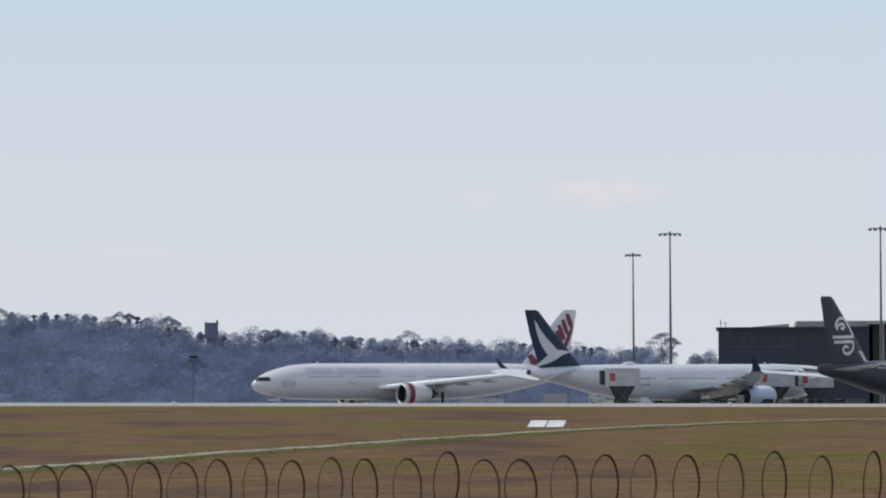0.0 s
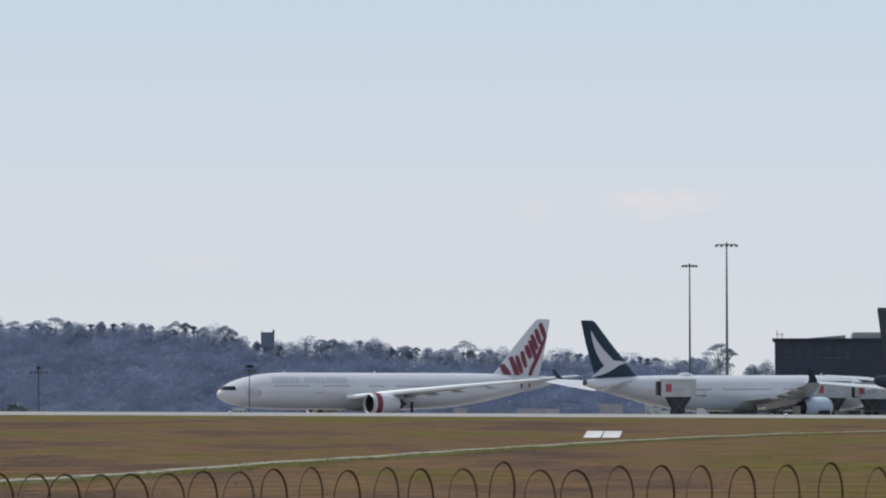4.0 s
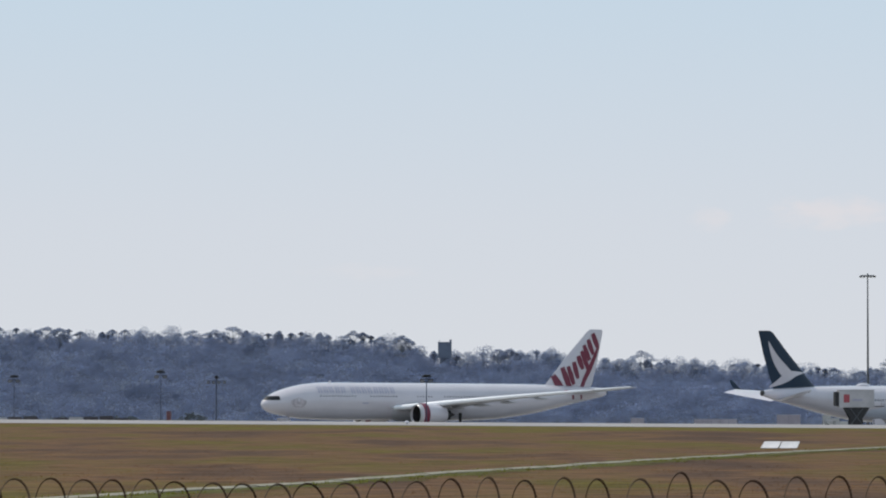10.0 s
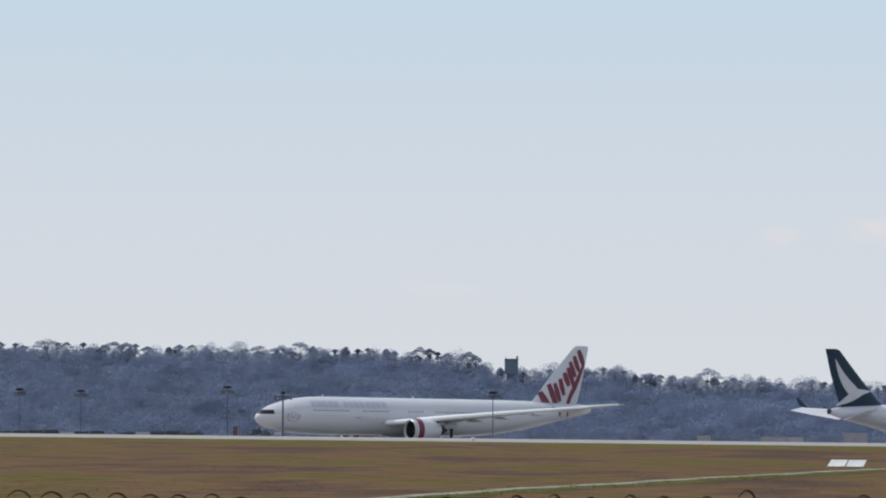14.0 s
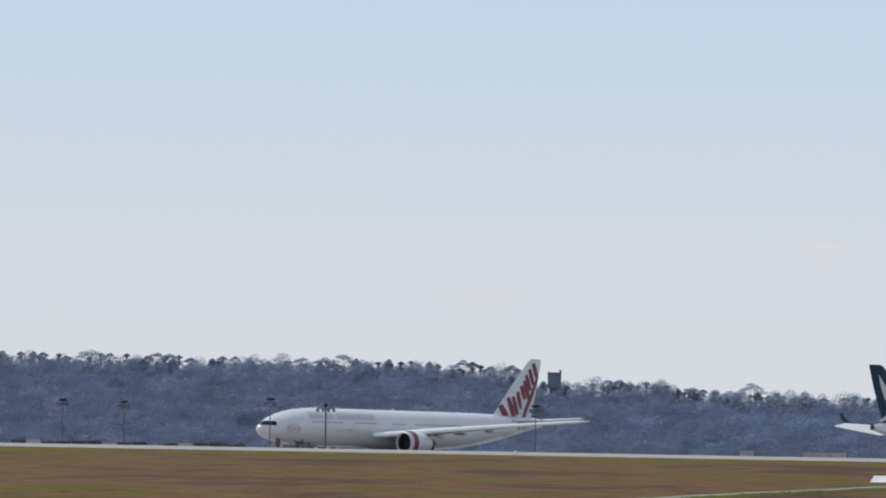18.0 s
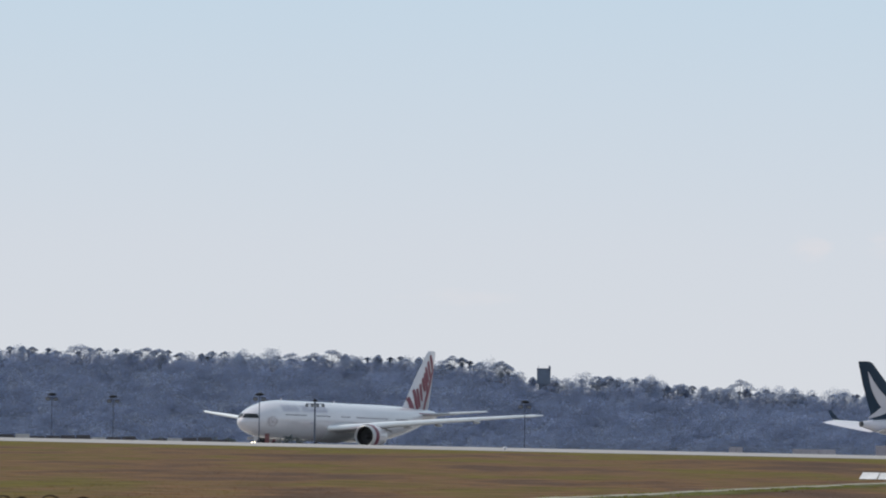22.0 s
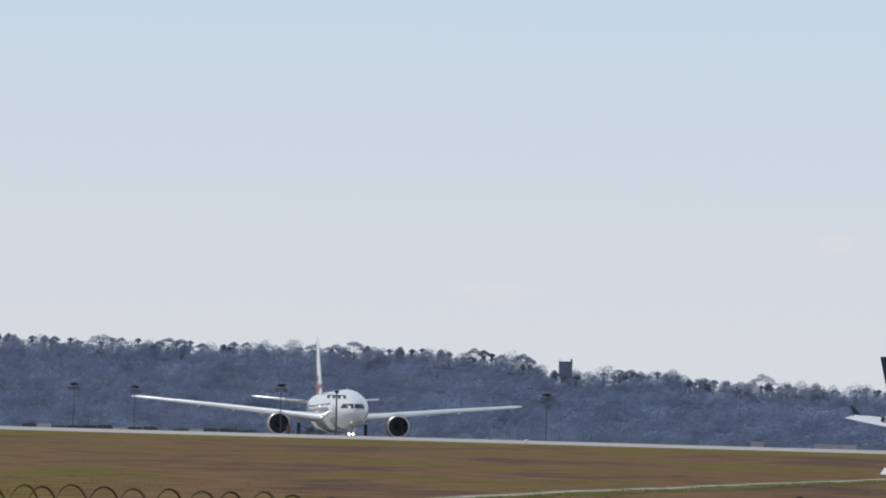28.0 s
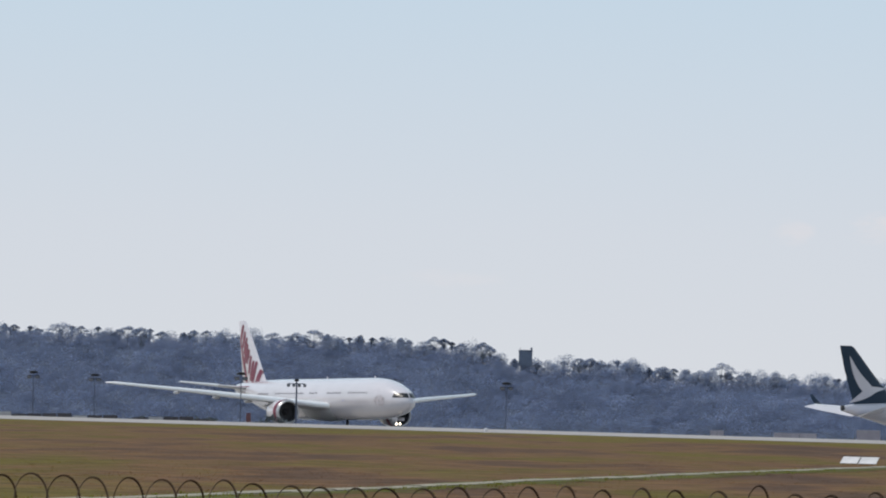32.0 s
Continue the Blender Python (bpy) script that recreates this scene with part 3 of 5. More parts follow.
W777 = [(25.4, 2.2, 4.2, 13.6, 0.12), (27.0, 4.2, 4.35, 11.9, 0.12), (30.5, 9.8, 4.95, 8.1, 0.105), (37.3, 20.0, 6.0, 5.3, 0.10), (43.6, 29.2, 6.85, 3.1, 0.095), (45.4, 31.2, 7.05, 1.9, 0.09), (46.9, 32.4, 7.15, 0.6, 0.08)]
S777 = [(62.6, 0.6, 7.15, 7.2, 0.09), (66.3, 5.5, 7.6, 4.8, 0.085), (69.6, 10.2, 8.0, 2.3, 0.08), (70.3, 10.75, 8.05, 1.3, 0.07)]
F777 = [(57.6, 7.4, 10.9, 0.085), (59.4, 8.7, 10.0, 0.085), (63.8, 13.6, 6.9, 0.085), (68.3, 18.1, 3.4, 0.08), (69.0, 18.5, 2.5, 0.07)]
SPEC_777 = dict(stations=STAT_777, body=WHITE, belly=BELLY, wingmat=WING_GREY, tailmat=WHITE, stabmat=WING_GREY, nacelle=WHITE, fairing=(20.5, 42.5), wing=W777, stab=S777, fin=F777,
                engine=(25.8, 9.6, 3.05, 1.95, 5.7), band=((0.62, 1.75),), gear=(37.6, 5.5), bogie=(-1.46, 0, 1.46), nose_gear=5.9, tracks=((36.2, 11.5, 4.35, 4.0), (38.8, 16.0, 4.85, 3.6), (42.4, 21.5, 5.5, 3.0)),
                windows=((10.7, 17.7), (20.8, 26.5), (30.4, 33.7), (36.0, 48.0), (51.0, 56.0)), window_z=6.15, doors=(7.6, 19.9, 31.4, 48.9, 59.0), cockpit=3.05, cockpit_z=(5.55, 6.12),
                lamps=True, blades=(14, 33), domes=(), dark_doors=False)
W350 = [(19.5, 2.1, 4.0, 13.2, 0.12), (22.2, 4.6, 4.2, 11.0, 0.12), (25.6, 10.4, 4.8, 7.8, 0.105), (33.0, 20.0, 6.05, 5.2, 0.10), (40.3, 27.8, 6.85, 3.0, 0.09), (42.6, 29.6, 7.15, 2.2, 0.085)]
SPEC_350 = dict(stations=STAT_350, body=WHITE, belly=BELLY, wingmat=WING_GREY, tailmat=TEAL, stabmat=WHITE, nacelle=SKYBLUE, fairing=(17.5, 38.5), wing=W350, winglet=[(42.5, 29.55, 7.1, 2.2, 0.08), (43.5, 30.4, 7.6, 1.8, 0.07), (44.5, 30.85, 8.5, 1.3, 0.07), (45.5, 31.05, 9.45, 0.6, 0.07)],
                stab_tilt=0.17, stab=[(57.5, 0.6, 6.9, 6.4, 0.09), (61.2, 5.4, 7.3, 4.2, 0.085), (64.2, 9.4, 7.65, 2.2, 0.08)], fin=[(53.9, 7.6, 9.9, 0.085), (55.3, 8.6, 9.0, 0.085), (60.4, 13.4, 5.7, 0.085), (64.0, 17.0, 3.1, 0.08), (64.7, 17.3, 2.4, 0.07)],
                engine=(21.6, 10.5, 2.9, 1.85, 5.8), gear=(33.0, 5.3), bogie=(-0.95, 0.95), nose_gear=4.6, tracks=((31.8, 11.5, 4.2, 3.8), (34.0, 16.0, 4.75, 3.4), (37.2, 21.5, 5.5, 2.8)),
                windows=((9.5, 15.5), (18.2, 24.0), (27.0, 38.5), (41.0, 45.5)), window_z=6.0, doors=(6.8, 16.9, 40.0, 51.0), cockpit=4.1, cockpit_z=(5.55, 6.2), domes=(44.0,), blades=(12,))
SPEC_BLACK = dict(SPEC_777, body=BLACK, belly=BLACK, wingmat=WING_GREY, tailmat=BLACK, stabmat=WING_GREY, nacelle=BLACK, lamps=False, dark_doors=False)
SPEC_BLACK.pop("band")


def stand(x, y, rz):
    """A pose on the ground there."""
    return Matrix.Translation((x, y, ground_z(x, y))) @ Matrix.Rotation(radians(rz), 4, "Z")


taxiing = airliner("airliner", pose(0, 600, 0, 0, 0, 212), "white airliner with dark red strokes on its fin, taxiing", SPEC_777)


def nose_from_tail(x, y, rz, length):
    a = radians(rz)
    return x + length * math.cos(a), y + length * math.sin(a)


px, py = nose_from_tail(48.6, 735.0, 38, 66.5)
parked = airliner("parked_airliner", stand(px, py, 38), "parked white and pale blue airliner with dark teal fin", SPEC_350)
bx, by = nose_from_tail(90.5, 692.0, 47, 72.4)
black_jet = airliner("black_airliner", stand(bx, by, 47), "parked black airliner with white spirals on its fin", SPEC_BLACK)

# ---- livery ----
def naca(c, chord, thick):
    c = max(0.0, min(1.0, c))
    return 5 * thick * chord * (0.2969 * math.sqrt(c) - 0.126 * c - 0.3516 * c * c + 0.2843 * c ** 3 - 0.1036 * c ** 4)


def fin_point(fin, x, z, side, proud=0.03):
    for a, b in zip(fin, fin[1:]):
        if a[1] <= z <= b[1] or b is fin[-1]:
            t = (z - a[1]) / (b[1] - a[1])
            le, ch, th = (a[k] + t * (b[k] - a[k]) for k in (0, 2, 3))
            return Vector((-x, side * (naca((x - le) / ch, ch, th) + proud), z))
    return Vector((-x, side * proud, z))


def fin_stroke(fin, pts, widths, side, steps=5):
    """A painted stroke on the fin along (x aft, z) points."""
    path = []
    nodes = [(*p, w) for p, w in zip(pts, widths)]
    for i in range(len(nodes) - 1):
        p0, p1, p2, p3 = nodes[max(0, i - 1)], nodes[i], nodes[i + 1], nodes[min(len(nodes) - 1, i + 2)]
        for k in range(steps):
            t = k / steps
            path.append(tuple(0.5 * (2 * b + (c - a) * t + (2 * a - 5 * b + 4 * c - d) * t * t + (3 * b - a - 3 * c + d) * t ** 3) for a, b, c, d in zip(p0, p1, p2, p3)))
    path.append(nodes[-1])
    bm = bmesh.new()
    rows = []
    for i, (x, z, w) in enumerate(path):
        p, q = path[max(0, i - 1)], path[min(len(path) - 1, i + 1)]
        dx, dz = q[0] - p[0], q[1] - p[1]
        n = math.hypot(dx, dz) or 1
        ox, oz = -dz / n * w / 2, dx / n * w / 2
        rows.append([bm.verts.new(fin_point(fin, x + ox * k, z + oz * k, side)) for k in (-1, 0, 1)])
    for a, b in zip(rows, rows[1:]):
        for k in (0, 1):
            bm.faces.new((a[k], a[k + 1], b[k + 1], b[k]))
    return bm


def fin_art(plane, fin, strokes, mat, name, label):
    for side in (1, -1):
        for pts, widths in strokes:
            part(name, fin_stroke(fin, pts, widths, side), mat, plane, label)


# dark red slanting strokes on the taxiing jet's fin, light titles and a grey badge on its side
def on_red_fin(p, q):
    """Fin place from the drawing's grid: p aft, q down from the tip."""
    return 69.0 + (p - 915) / 22.4, 18.5 - (q - 98) / 29.6


RED_STROKES = [([on_red_fin(*p) for p in line_], [1.25 * w for w in wide_]) for line_, wide_ in (
    (((731, 345), (750, 385), (772, 418)), (0.8, 1.2, 0.9)), (((774, 302), (792, 360), (815, 424)), (0.7, 0.95, 0.8)),
    (((802, 296), (816, 345), (830, 392)), (0.6, 0.85, 0.6)), (((830, 272), (840, 320), (851, 360)), (0.7, 0.85, 0.55)),
    (((852, 240), (862, 275), (876, 310)), (0.7, 0.9, 0.6)), (((868, 214), (886, 262), (904, 318)), (0.6, 0.85, 0.6)),
    (((880, 182), (895, 225), (910, 262)), (0.6, 0.8, 0.55)), (((902, 152), (914, 195), (928, 232)), (0.65, 0.85, 0.55)), (((924, 120), (938, 160), (952, 200)), (0.65, 0.9, 0.6)),
    (((952, 196), (932, 250), (908, 312), (885, 362), (866, 420)), (0.45, 0.65, 0.75, 0.7, 0.65)))]
fin_art(taxiing, F777, RED_STROKES, RED, "fin_stroke", "dark red painted stroke")
for side in (1, -1):
    for x in (64.0, 66.0):
        part("tail_mark", skin_patch(STAT_777, x, x + 0.5, 5.9, 6.7, side, slant=-0.2, nx=2, nz=2), RED, taxiing)
    rnd = random.Random(4)
    x = 10.4
    for wide, tall, low in ((0.8, 0.95, 0), (0.8, 0.95, 0), (0.8, 0.95, 0), (0.8, 0.95, 0), (0.8, 0.95, 0), (0, 0, 0), (0.8, 0.95, 0), (0.8, 0.95, 0), (0.8, 0.95, 0), (0.8, 0.95, 0), (0.8, 0.95, 0), (0.8, 0.95, 0), (0.8, 0.95, 0), (0.8, 0.95, 0)):
        if wide and side == 1:
            z0 = 6.72 + low
            lean = rnd.choice((-0.12, 0.0, 0.0, 0.14))
            for a, b in ((0.0, 0.26), (0.5, 0.74)):
                part("title_bar", skin_patch(STAT_777, x + a, x + b, z0, z0 + tall * 1.2, side, slant=lean, nx=1, nz=3), SILVER, taxiing)
        x += wide * 1.06 + 0.3 if wide else 0.9
    # grey flying badge behind the nose
    bm = bmesh.new()
    c = bm.verts.new(skin_point(STAT_777, 6.4, 5.0, side, 0.02))
    rim = []
    for k in range(16):
        a = 2 * math.pi * k / 16
        r = 1.0 + 0.1 * math.sin(5 * a + 0.5)
        rim.append(bm.verts.new(skin_point(STAT_777, 6.4 + 1.45 * r * math.cos(a), 5.0 + 0.85 * r * math.sin(a), side, 0.02)))
    for k in range(16):
        bm.faces.new((c, rim[k], rim[(k + 1) % 16]))
    part("nose_badge", bm, material("badge_grey", (0.54, 0.49, 0.52), 0.5, vary=0.4, scale=1.6), taxiing, "grey painted badge")
    part("service_panel", skin_patch(STAT_777, 19.0, 20.2, 4.9, 5.15, side, nx=1, nz=1), SILVER, taxiing)

# white brush stroke on the green fin, blue brush along the lower side
BRUSH = material("faint_blue_paint", (0.55, 0.585, 0.66), 0.3, vary=0.08, scale=0.3)
F350 = SPEC_350["fin"]
def on_green_fin(p, q):
    """Fin place from the drawing's grid: p to the front, q down from the tip."""
    t = (q - 88) / 285
    aft, fore = 67.1 - 3.3 * t, 64.7 - 10.8 * t
    return aft - (aft - fore) * (p - 85 - 100 * t) / (70 + 98 * t), 17.3 - 9.7 * t


fin_art(parked, F350, [([on_green_fin(*p) for p in ((136, 138), (155, 190), (178, 235), (205, 275), (228, 300))], [0.1, 0.9, 1.5, 1.9, 1.7]),
                       ([on_green_fin(*p) for p in ((288, 289), (255, 293), (228, 304), (200, 330), (166, 358))], [0.1, 0.8, 1.5, 1.1, 0.15])], WHITE, "fin_brush_stroke", "white brush stroke")
for side in (1, -1):
    rnd = random.Random(6)
    for x0, x1, low, top in ((16.0, 30.0, 2.75, 4.7), (24.0, 40.0, 2.7, 5.0), (33.0, 47.0, 3.0, 4.8), (20.0, 27.0, 4.5, 5.2), (35.0, 43.0, 4.7, 5.3)):
        bm = bmesh.new()
        prev = None
        for k in range(19):
            t = k / 18
            swell = math.sin(math.pi * t) ** 0.7
            mid = low + (top - low) * 0.45
            z0, z1 = mid - (mid - low) * swell + rnd.uniform(-0.1, 0.1), mid + (top - mid) * swell + rnd.uniform(-0.16, 0.16) + 0.02
            row = [bm.verts.new(skin_point(STAT_350, x0 + (x1 - x0) * t, z0 + (z1 - z0) * q / 5, side, 0.012 + 0.002 * (x0 > 30) + 0.004 * (low > 4))) for q in range(6)]
            if prev:
                for q in range(5):
                    bm.faces.new((prev[q], prev[q + 1], row[q + 1], row[q]))
            prev = row
        part("blue_brush", bm, BRUSH, parked, "pale blue brush stroke")
    part("red_square", skin_patch(STAT_350, 9.0, 9.6, 5.2, 5.8, side, nx=1, nz=1), BRIGHT_RED, parked)

# white spirals and bars on the black fin, white leaf shapes by the tail
def on_fin(p, q):
    """Fin place from the drawing's grid: p to the front, q down from the tip."""
    return 71.5 - p / 12.5, 18.5 - q * 0.0544


KORU = [([on_fin(34, 116), on_fin(70, 115), on_fin(101, 114)], [0.44, 0.46, 0.44]), ([on_fin(38, 130), on_fin(70, 129), on_fin(99, 128)], [0.44, 0.46, 0.44]),
        ([on_fin(p, q) for p, q in ((58, 88), (66, 92), (70, 84), (64, 78), (54, 80), (47, 88))], [0.36, 0.43, 0.45, 0.43, 0.4, 0.36]),
        ([on_fin(p, q) for p, q in ((50, 96), (44, 86), (46, 72), (58, 62), (72, 64), (84, 80), (94, 98), (101, 113))], [0.25, 0.42, 0.46, 0.46, 0.46, 0.46, 0.46, 0.44]),
        ([on_fin(p, q) for p, q in ((99, 129), (98, 145), (90, 158), (76, 163), (66, 154), (70, 143), (80, 143), (83, 149))], [0.44, 0.46, 0.46, 0.46, 0.44, 0.4, 0.36, 0.25])]
for k in range(5):
    KORU.append(([on_fin(118 + 6 * k, 156 + 10 * k), on_fin(134 + 6 * k, 164 + 10 * k)], [0.42, 0.2]))
fin_art(black_jet, F777, KORU, WHITE, "fin_spiral", "white painted spiral")
for side in (1, -1):
    for k in range(6):
        x = 57.4 - 0.75 * k
        part("leaf_mark", skin_patch(STAT_777, x, x + 0.26, 7.9 - 0.1 * k, 8.35 - 0.1 * k, side, slant=0.5, nx=1, nz=2), WHITE, black_jet)


# ---- place by bearing: u to the right and v down, in lens units, at d metres ----
F, VH = 8000.0, 279.2


def place(u, d):
    return u / F * d, d


def height(v, d):
    return EYE + (VH - v) / F * d


# ---- light masts ----
LAMP_GLASS = material("lamp_glass", (0.55, 0.57, 0.6), 0.2)


def light_mast(u, v, d, wide, label):
    x, y = place(u, d)
    g = ground_z(x, y)
    h = height(v, d) - g
    mast = thing("light_mast", Matrix.Translation((x, y, g)), label, "light mast", "apron light masts")
    part("pole", tube([(0, 0, 0.3), (0, 0, h * 0.5), (0, 0, h - 0.5)], [0.3, 0.22, 0.13], 12), STEEL, mast)
    part("base", tube([(0, 0, 0), (0, 0, 0.35)], [0.7, 0.62], 12), CONCRETE, mast)
    part("head_ring", tube([(-wide, 0, h - 0.45), (wide, 0, h - 0.45)], 0.09, 8), STEEL, mast)
    part("cross_arm", tube([(0, -wide * 0.7, h - 0.5), (0, wide * 0.7, h - 0.5)], 0.09, 8), STEEL, mast)
    for k in range(5):
        a = -wide + 2 * wide * k / 4
        lum = part("floodlight", moved(box(0.62, 0.5, 0.26, 0.05), pose(a, 0.0 if k != 2 else -0.5, h - 0.8, -25, 0, 0)), STEEL, mast)
        part("lens", moved(box(0.5, 0.4, 0.03), pose(a, 0.0 if k != 2 else -0.5, h - 0.83, -25, 0, 0)), LAMP_GLASS, lum)
    part("crown", tube([(0, 0, h - 0.6), (0, 0, h)], [0.24, 0.12], 10), STEEL, mast)
    return mast


light_mast(717.0, 53.5, 1000, 1.5, "slim grey steel floodlight mast behind the apron")
light_mast(783.0, 16.0, 840, 1.85, "tall grey steel floodlight mast beside the parked airliner")
light_mast(1159.0, 7.5, 800, 1.85, "tall grey steel floodlight mast in front of the terminal")


# posts are toned like the woods behind them: haze put into the colour
POST = material("hazed_post_paint", (0.092, 0.105, 0.145), 0.85, vary=0.3, scale=2, spec=0.15)
TAN = material("dull_housing", (0.088, 0.08, 0.1), 0.85, vary=0.2, scale=2, spec=0.15)
CAP = material("soot_black_cap", (0.012, 0.012, 0.014), 0.85, vary=0.2, scale=2, spec=0.12)
DULL = material("dull_lens", (0.12, 0.12, 0.12), 0.4)


# ---- lamp posts on the near side of the apron ----
def lamp_post(u, v, d, lamps, label):
    x, y = place(u, d)
    g = ground_z(x, y)
    h = height(v, d) - g
    post = thing("lamp_post", Matrix.Translation((x, y, g)), label, "lamp post", "lamp posts by the taxiway")
    part("pole", tube([(0, 0, 0.0), (0, 0, h - 0.4)], [0.085, 0.06] if lamps < 3 else [0.14, 0.11], 10), POST, post)
    part("foot_plate", tube([(0, 0, 0), (0, 0, 0.12)], 0.42, 8), POST, post)
    part("cap", loft([[((0.72 if lamps < 3 else 0.35) * r * math.cos(2 * math.pi * k / 14), 0.6 * r * math.sin(2 * math.pi * k / 14), z) for k in range(14)] for z, r in ((h - 0.42, 0.75), (h - 0.3, 1.0), (h - 0.08, 0.7), (h, 0.2))]), CAP, post, "dark domed cap")
    reach = 0.6 if lamps < 3 else 1.15
    part("cross_arm", tube([(-reach - 0.1, 0, h - 0.75), (reach + 0.1, 0, h - 0.75)], 0.06, 8), POST, post)
    for k in range(lamps):
        a = -reach + 2 * reach * k / (lamps - 1)
        lum = part("floodlight", moved(box(0.7 if lamps < 3 else 0.42, 0.42, 0.45 if lamps < 3 else 0.36, 0.06), pose(a, -0.1, h - 1.15, -20, 0, 0)), POST if lamps > 2 else TAN, post)
        part("lens", moved(box(0.55 if lamps < 3 else 0.34, 0.03, 0.3 if lamps < 3 else 0.26), pose(a, -0.34, h - 1.12, -20, 0, 0)), DULL, lum)
    return post


lamp_post(-902, 230.4, 690, 2, "grey lamp post with a dark domed cap and two tan lamps")
lamp_post(-793, 233, 700, 2, "thin grey lamp post with a dark domed cap")
lamp_post(-533.5, 225, 660, 2, "grey lamp post with tan lamps beside a red box")
lamp_post(-435, 234, 640, 4, "dark lamp post with a row of four floodlights")
lamp_post(-63.4, 232.2, 668, 2, "grey lamp post with a dark domed cap")

# ---- runway edge lights, 60 m apart ----
for k in range(-3, 4):
    x = (-98 / F) * 487 + 60 * k
    g = ground_z(x, 487) + 0.03
    ob = thing("edge_light", Matrix.Translation((x, 487, g)), "small white runway edge light on a short stem", "runway light", "runway edge lights")
    part("stem", tube([(0, 0, 0), (0, 0, 0.16)], 0.06, 8), WHITE, ob)
    part("dome", loft([[(r * math.cos(2 * math.pi * j / 10), r * math.sin(2 * math.pi * j / 10), z) for j in range(10)] for z, r in ((0.14, 0.2), (0.2, 0.24), (0.34, 0.2), (0.42, 0.06))]), WHITE, ob, "white glass dome")


# ---- white gable markers in the grass ----
CHALK = material("weathered_white_paint", (0.85, 0.83, 0.83), 0.6, vary=0.25, scale=1.2, fine=0.2)


def gable_marker(x, y, rz, length):
    ob = thing("gable_marker", Matrix.Translation((x, y, ground_z(x, y))) @ Matrix.Rotation(radians(rz), 4, "Z"), "white painted sheet-metal gable marker on the grass", "marker", "airfield markers")
    for s in (-1, 1):
        part("panel", loft([[(a, s * 0.42, 0.03), (a + 0.17, s * 0.04, 0.40), (a + 0.17, s * 0.01, 0.40), (a, s * 0.39, 0.03)] for a in (-length / 2, length / 2)]), CHALK, ob)
    for a in (-1, 1):
        part("end_panel", solid([(a * length / 2, -0.4, 0.03), (a * length / 2, 0.4, 0.03), (a * length / 2 + 0.16, 0, 0.38), (a * (length / 2 - 0.02), -0.4, 0.03), (a * (length / 2 - 0.02), 0.4, 0.03), (a * (length / 2 - 0.02) + 0.16, 0, 0.38)],
                                [(0, 1, 2), (3, 5, 4), (0, 3, 4, 1), (1, 4, 5, 2), (2, 5, 3, 0)]), CHALK, ob)
    part("foot", box(0.2, 0.7, 0.05, at=(-length * 0.3, 0, 0)), STEEL, ob)
    part("foot", box(0.2, 0.7, 0.05, at=(length * 0.3, 0, 0)), STEEL, ob)


mx, my = place(559, 254)
gable_marker(mx - 0.48, my, -12, 0.96)
gable_marker(mx + 0.52, my - 0.25, -8, 0.98)

# ---- concrete drain across the grass, in short slabs ----
DRAIN = material("drain_concrete", (0.34, 0.31, 0.23), 0.9, vary=0.3, scale=0.5, fine=0.3)
line = [(-16.5, 96), (-10.0, 122), (-7.6, 131.9), (-5.3, 139.6), (-2.9, 151), (0.0, 165.5), (3.1, 176.5), (5.7, 189), (8.6, 201), (11.7, 213), (15.4, 228.5), (18.2, 239), (25.0, 261), (33.0, 284), (44.6, 307), (70, 330), (110, 355)]
drain = thing("drain_channel", Matrix.Identity(4), "pale concrete drain channel winding through dry grass", "drain", kind="structure")
for (xa, ya), (xb, yb) in zip(line, line[1:]):
    ln = math.hypot(xb - xa, yb - ya)
    n = max(2, int(ln / 6))
    for k in range(n):
        t0, t1 = k / n + 0.08 / ln, (k + 1) / n - 0.08 / ln
        ax, ay, cx, cy = xa + t0 * (xb - xa), ya + t0 * (yb - ya), xa + t1 * (xb - xa), ya + t1 * (yb - ya)
        ox, oy = -(yb - ya) / ln * 0.36, (xb - xa) / ln * 0.36
        lift = 0.03 + 0.015 * ((k * 7) % 3)
        part("slab", loft([[(px_ + s * ox, py_ + s * oy, ground_z(px_, py_) + z) for s, z in ((-1, -0.05), (1, -0.05), (1, lift), (0.5, lift + 0.03), (-0.5, lift + 0.03), (-1, lift))] for px_, py_ in ((ax, ay), (cx, cy))]), DRAIN, drain, smooth=False)

# greener grass beside the drain
VERGE = material("green_verge_grass", (0.105, 0.118, 0.022), 0.95, vary=0.4, scale=0.3, fine=0.5, tint=(0.12, 0.098, 0.034), spec=0.1)
bm = bmesh.new()
rnd = random.Random(8)
prev = None
for (xa, ya), (xb, yb) in zip(line, line[1:]):
    n = max(2, int(math.hypot(xb - xa, yb - ya) / 1.1))
    for k in range(n):
        t = k / n
        x, y = xa + t * (xb - xa), ya + t * (yb - ya)
        le, ri = rnd.uniform(0.0, 0.9) + 0.5, rnd.uniform(0.0, 2.2) + 0.7
        row = [bm.verts.new((x - le, y, ground_z(x - le, y) + 0.012)), bm.verts.new((x, y, ground_z(x, y) + 0.012)), bm.verts.new((x + ri, y, ground_z(x + ri, y) + 0.012))]
        if prev:
            for q in (0, 1):
                bm.faces.new((prev[q], prev[q + 1], row[q + 1], row[q]))
        prev = row
ob = new("grass_verge", mesh_of("grass_verge", bm, VERGE))
tagged(ob, "greener grass strip along the concrete drain", "grass", kind="structure")

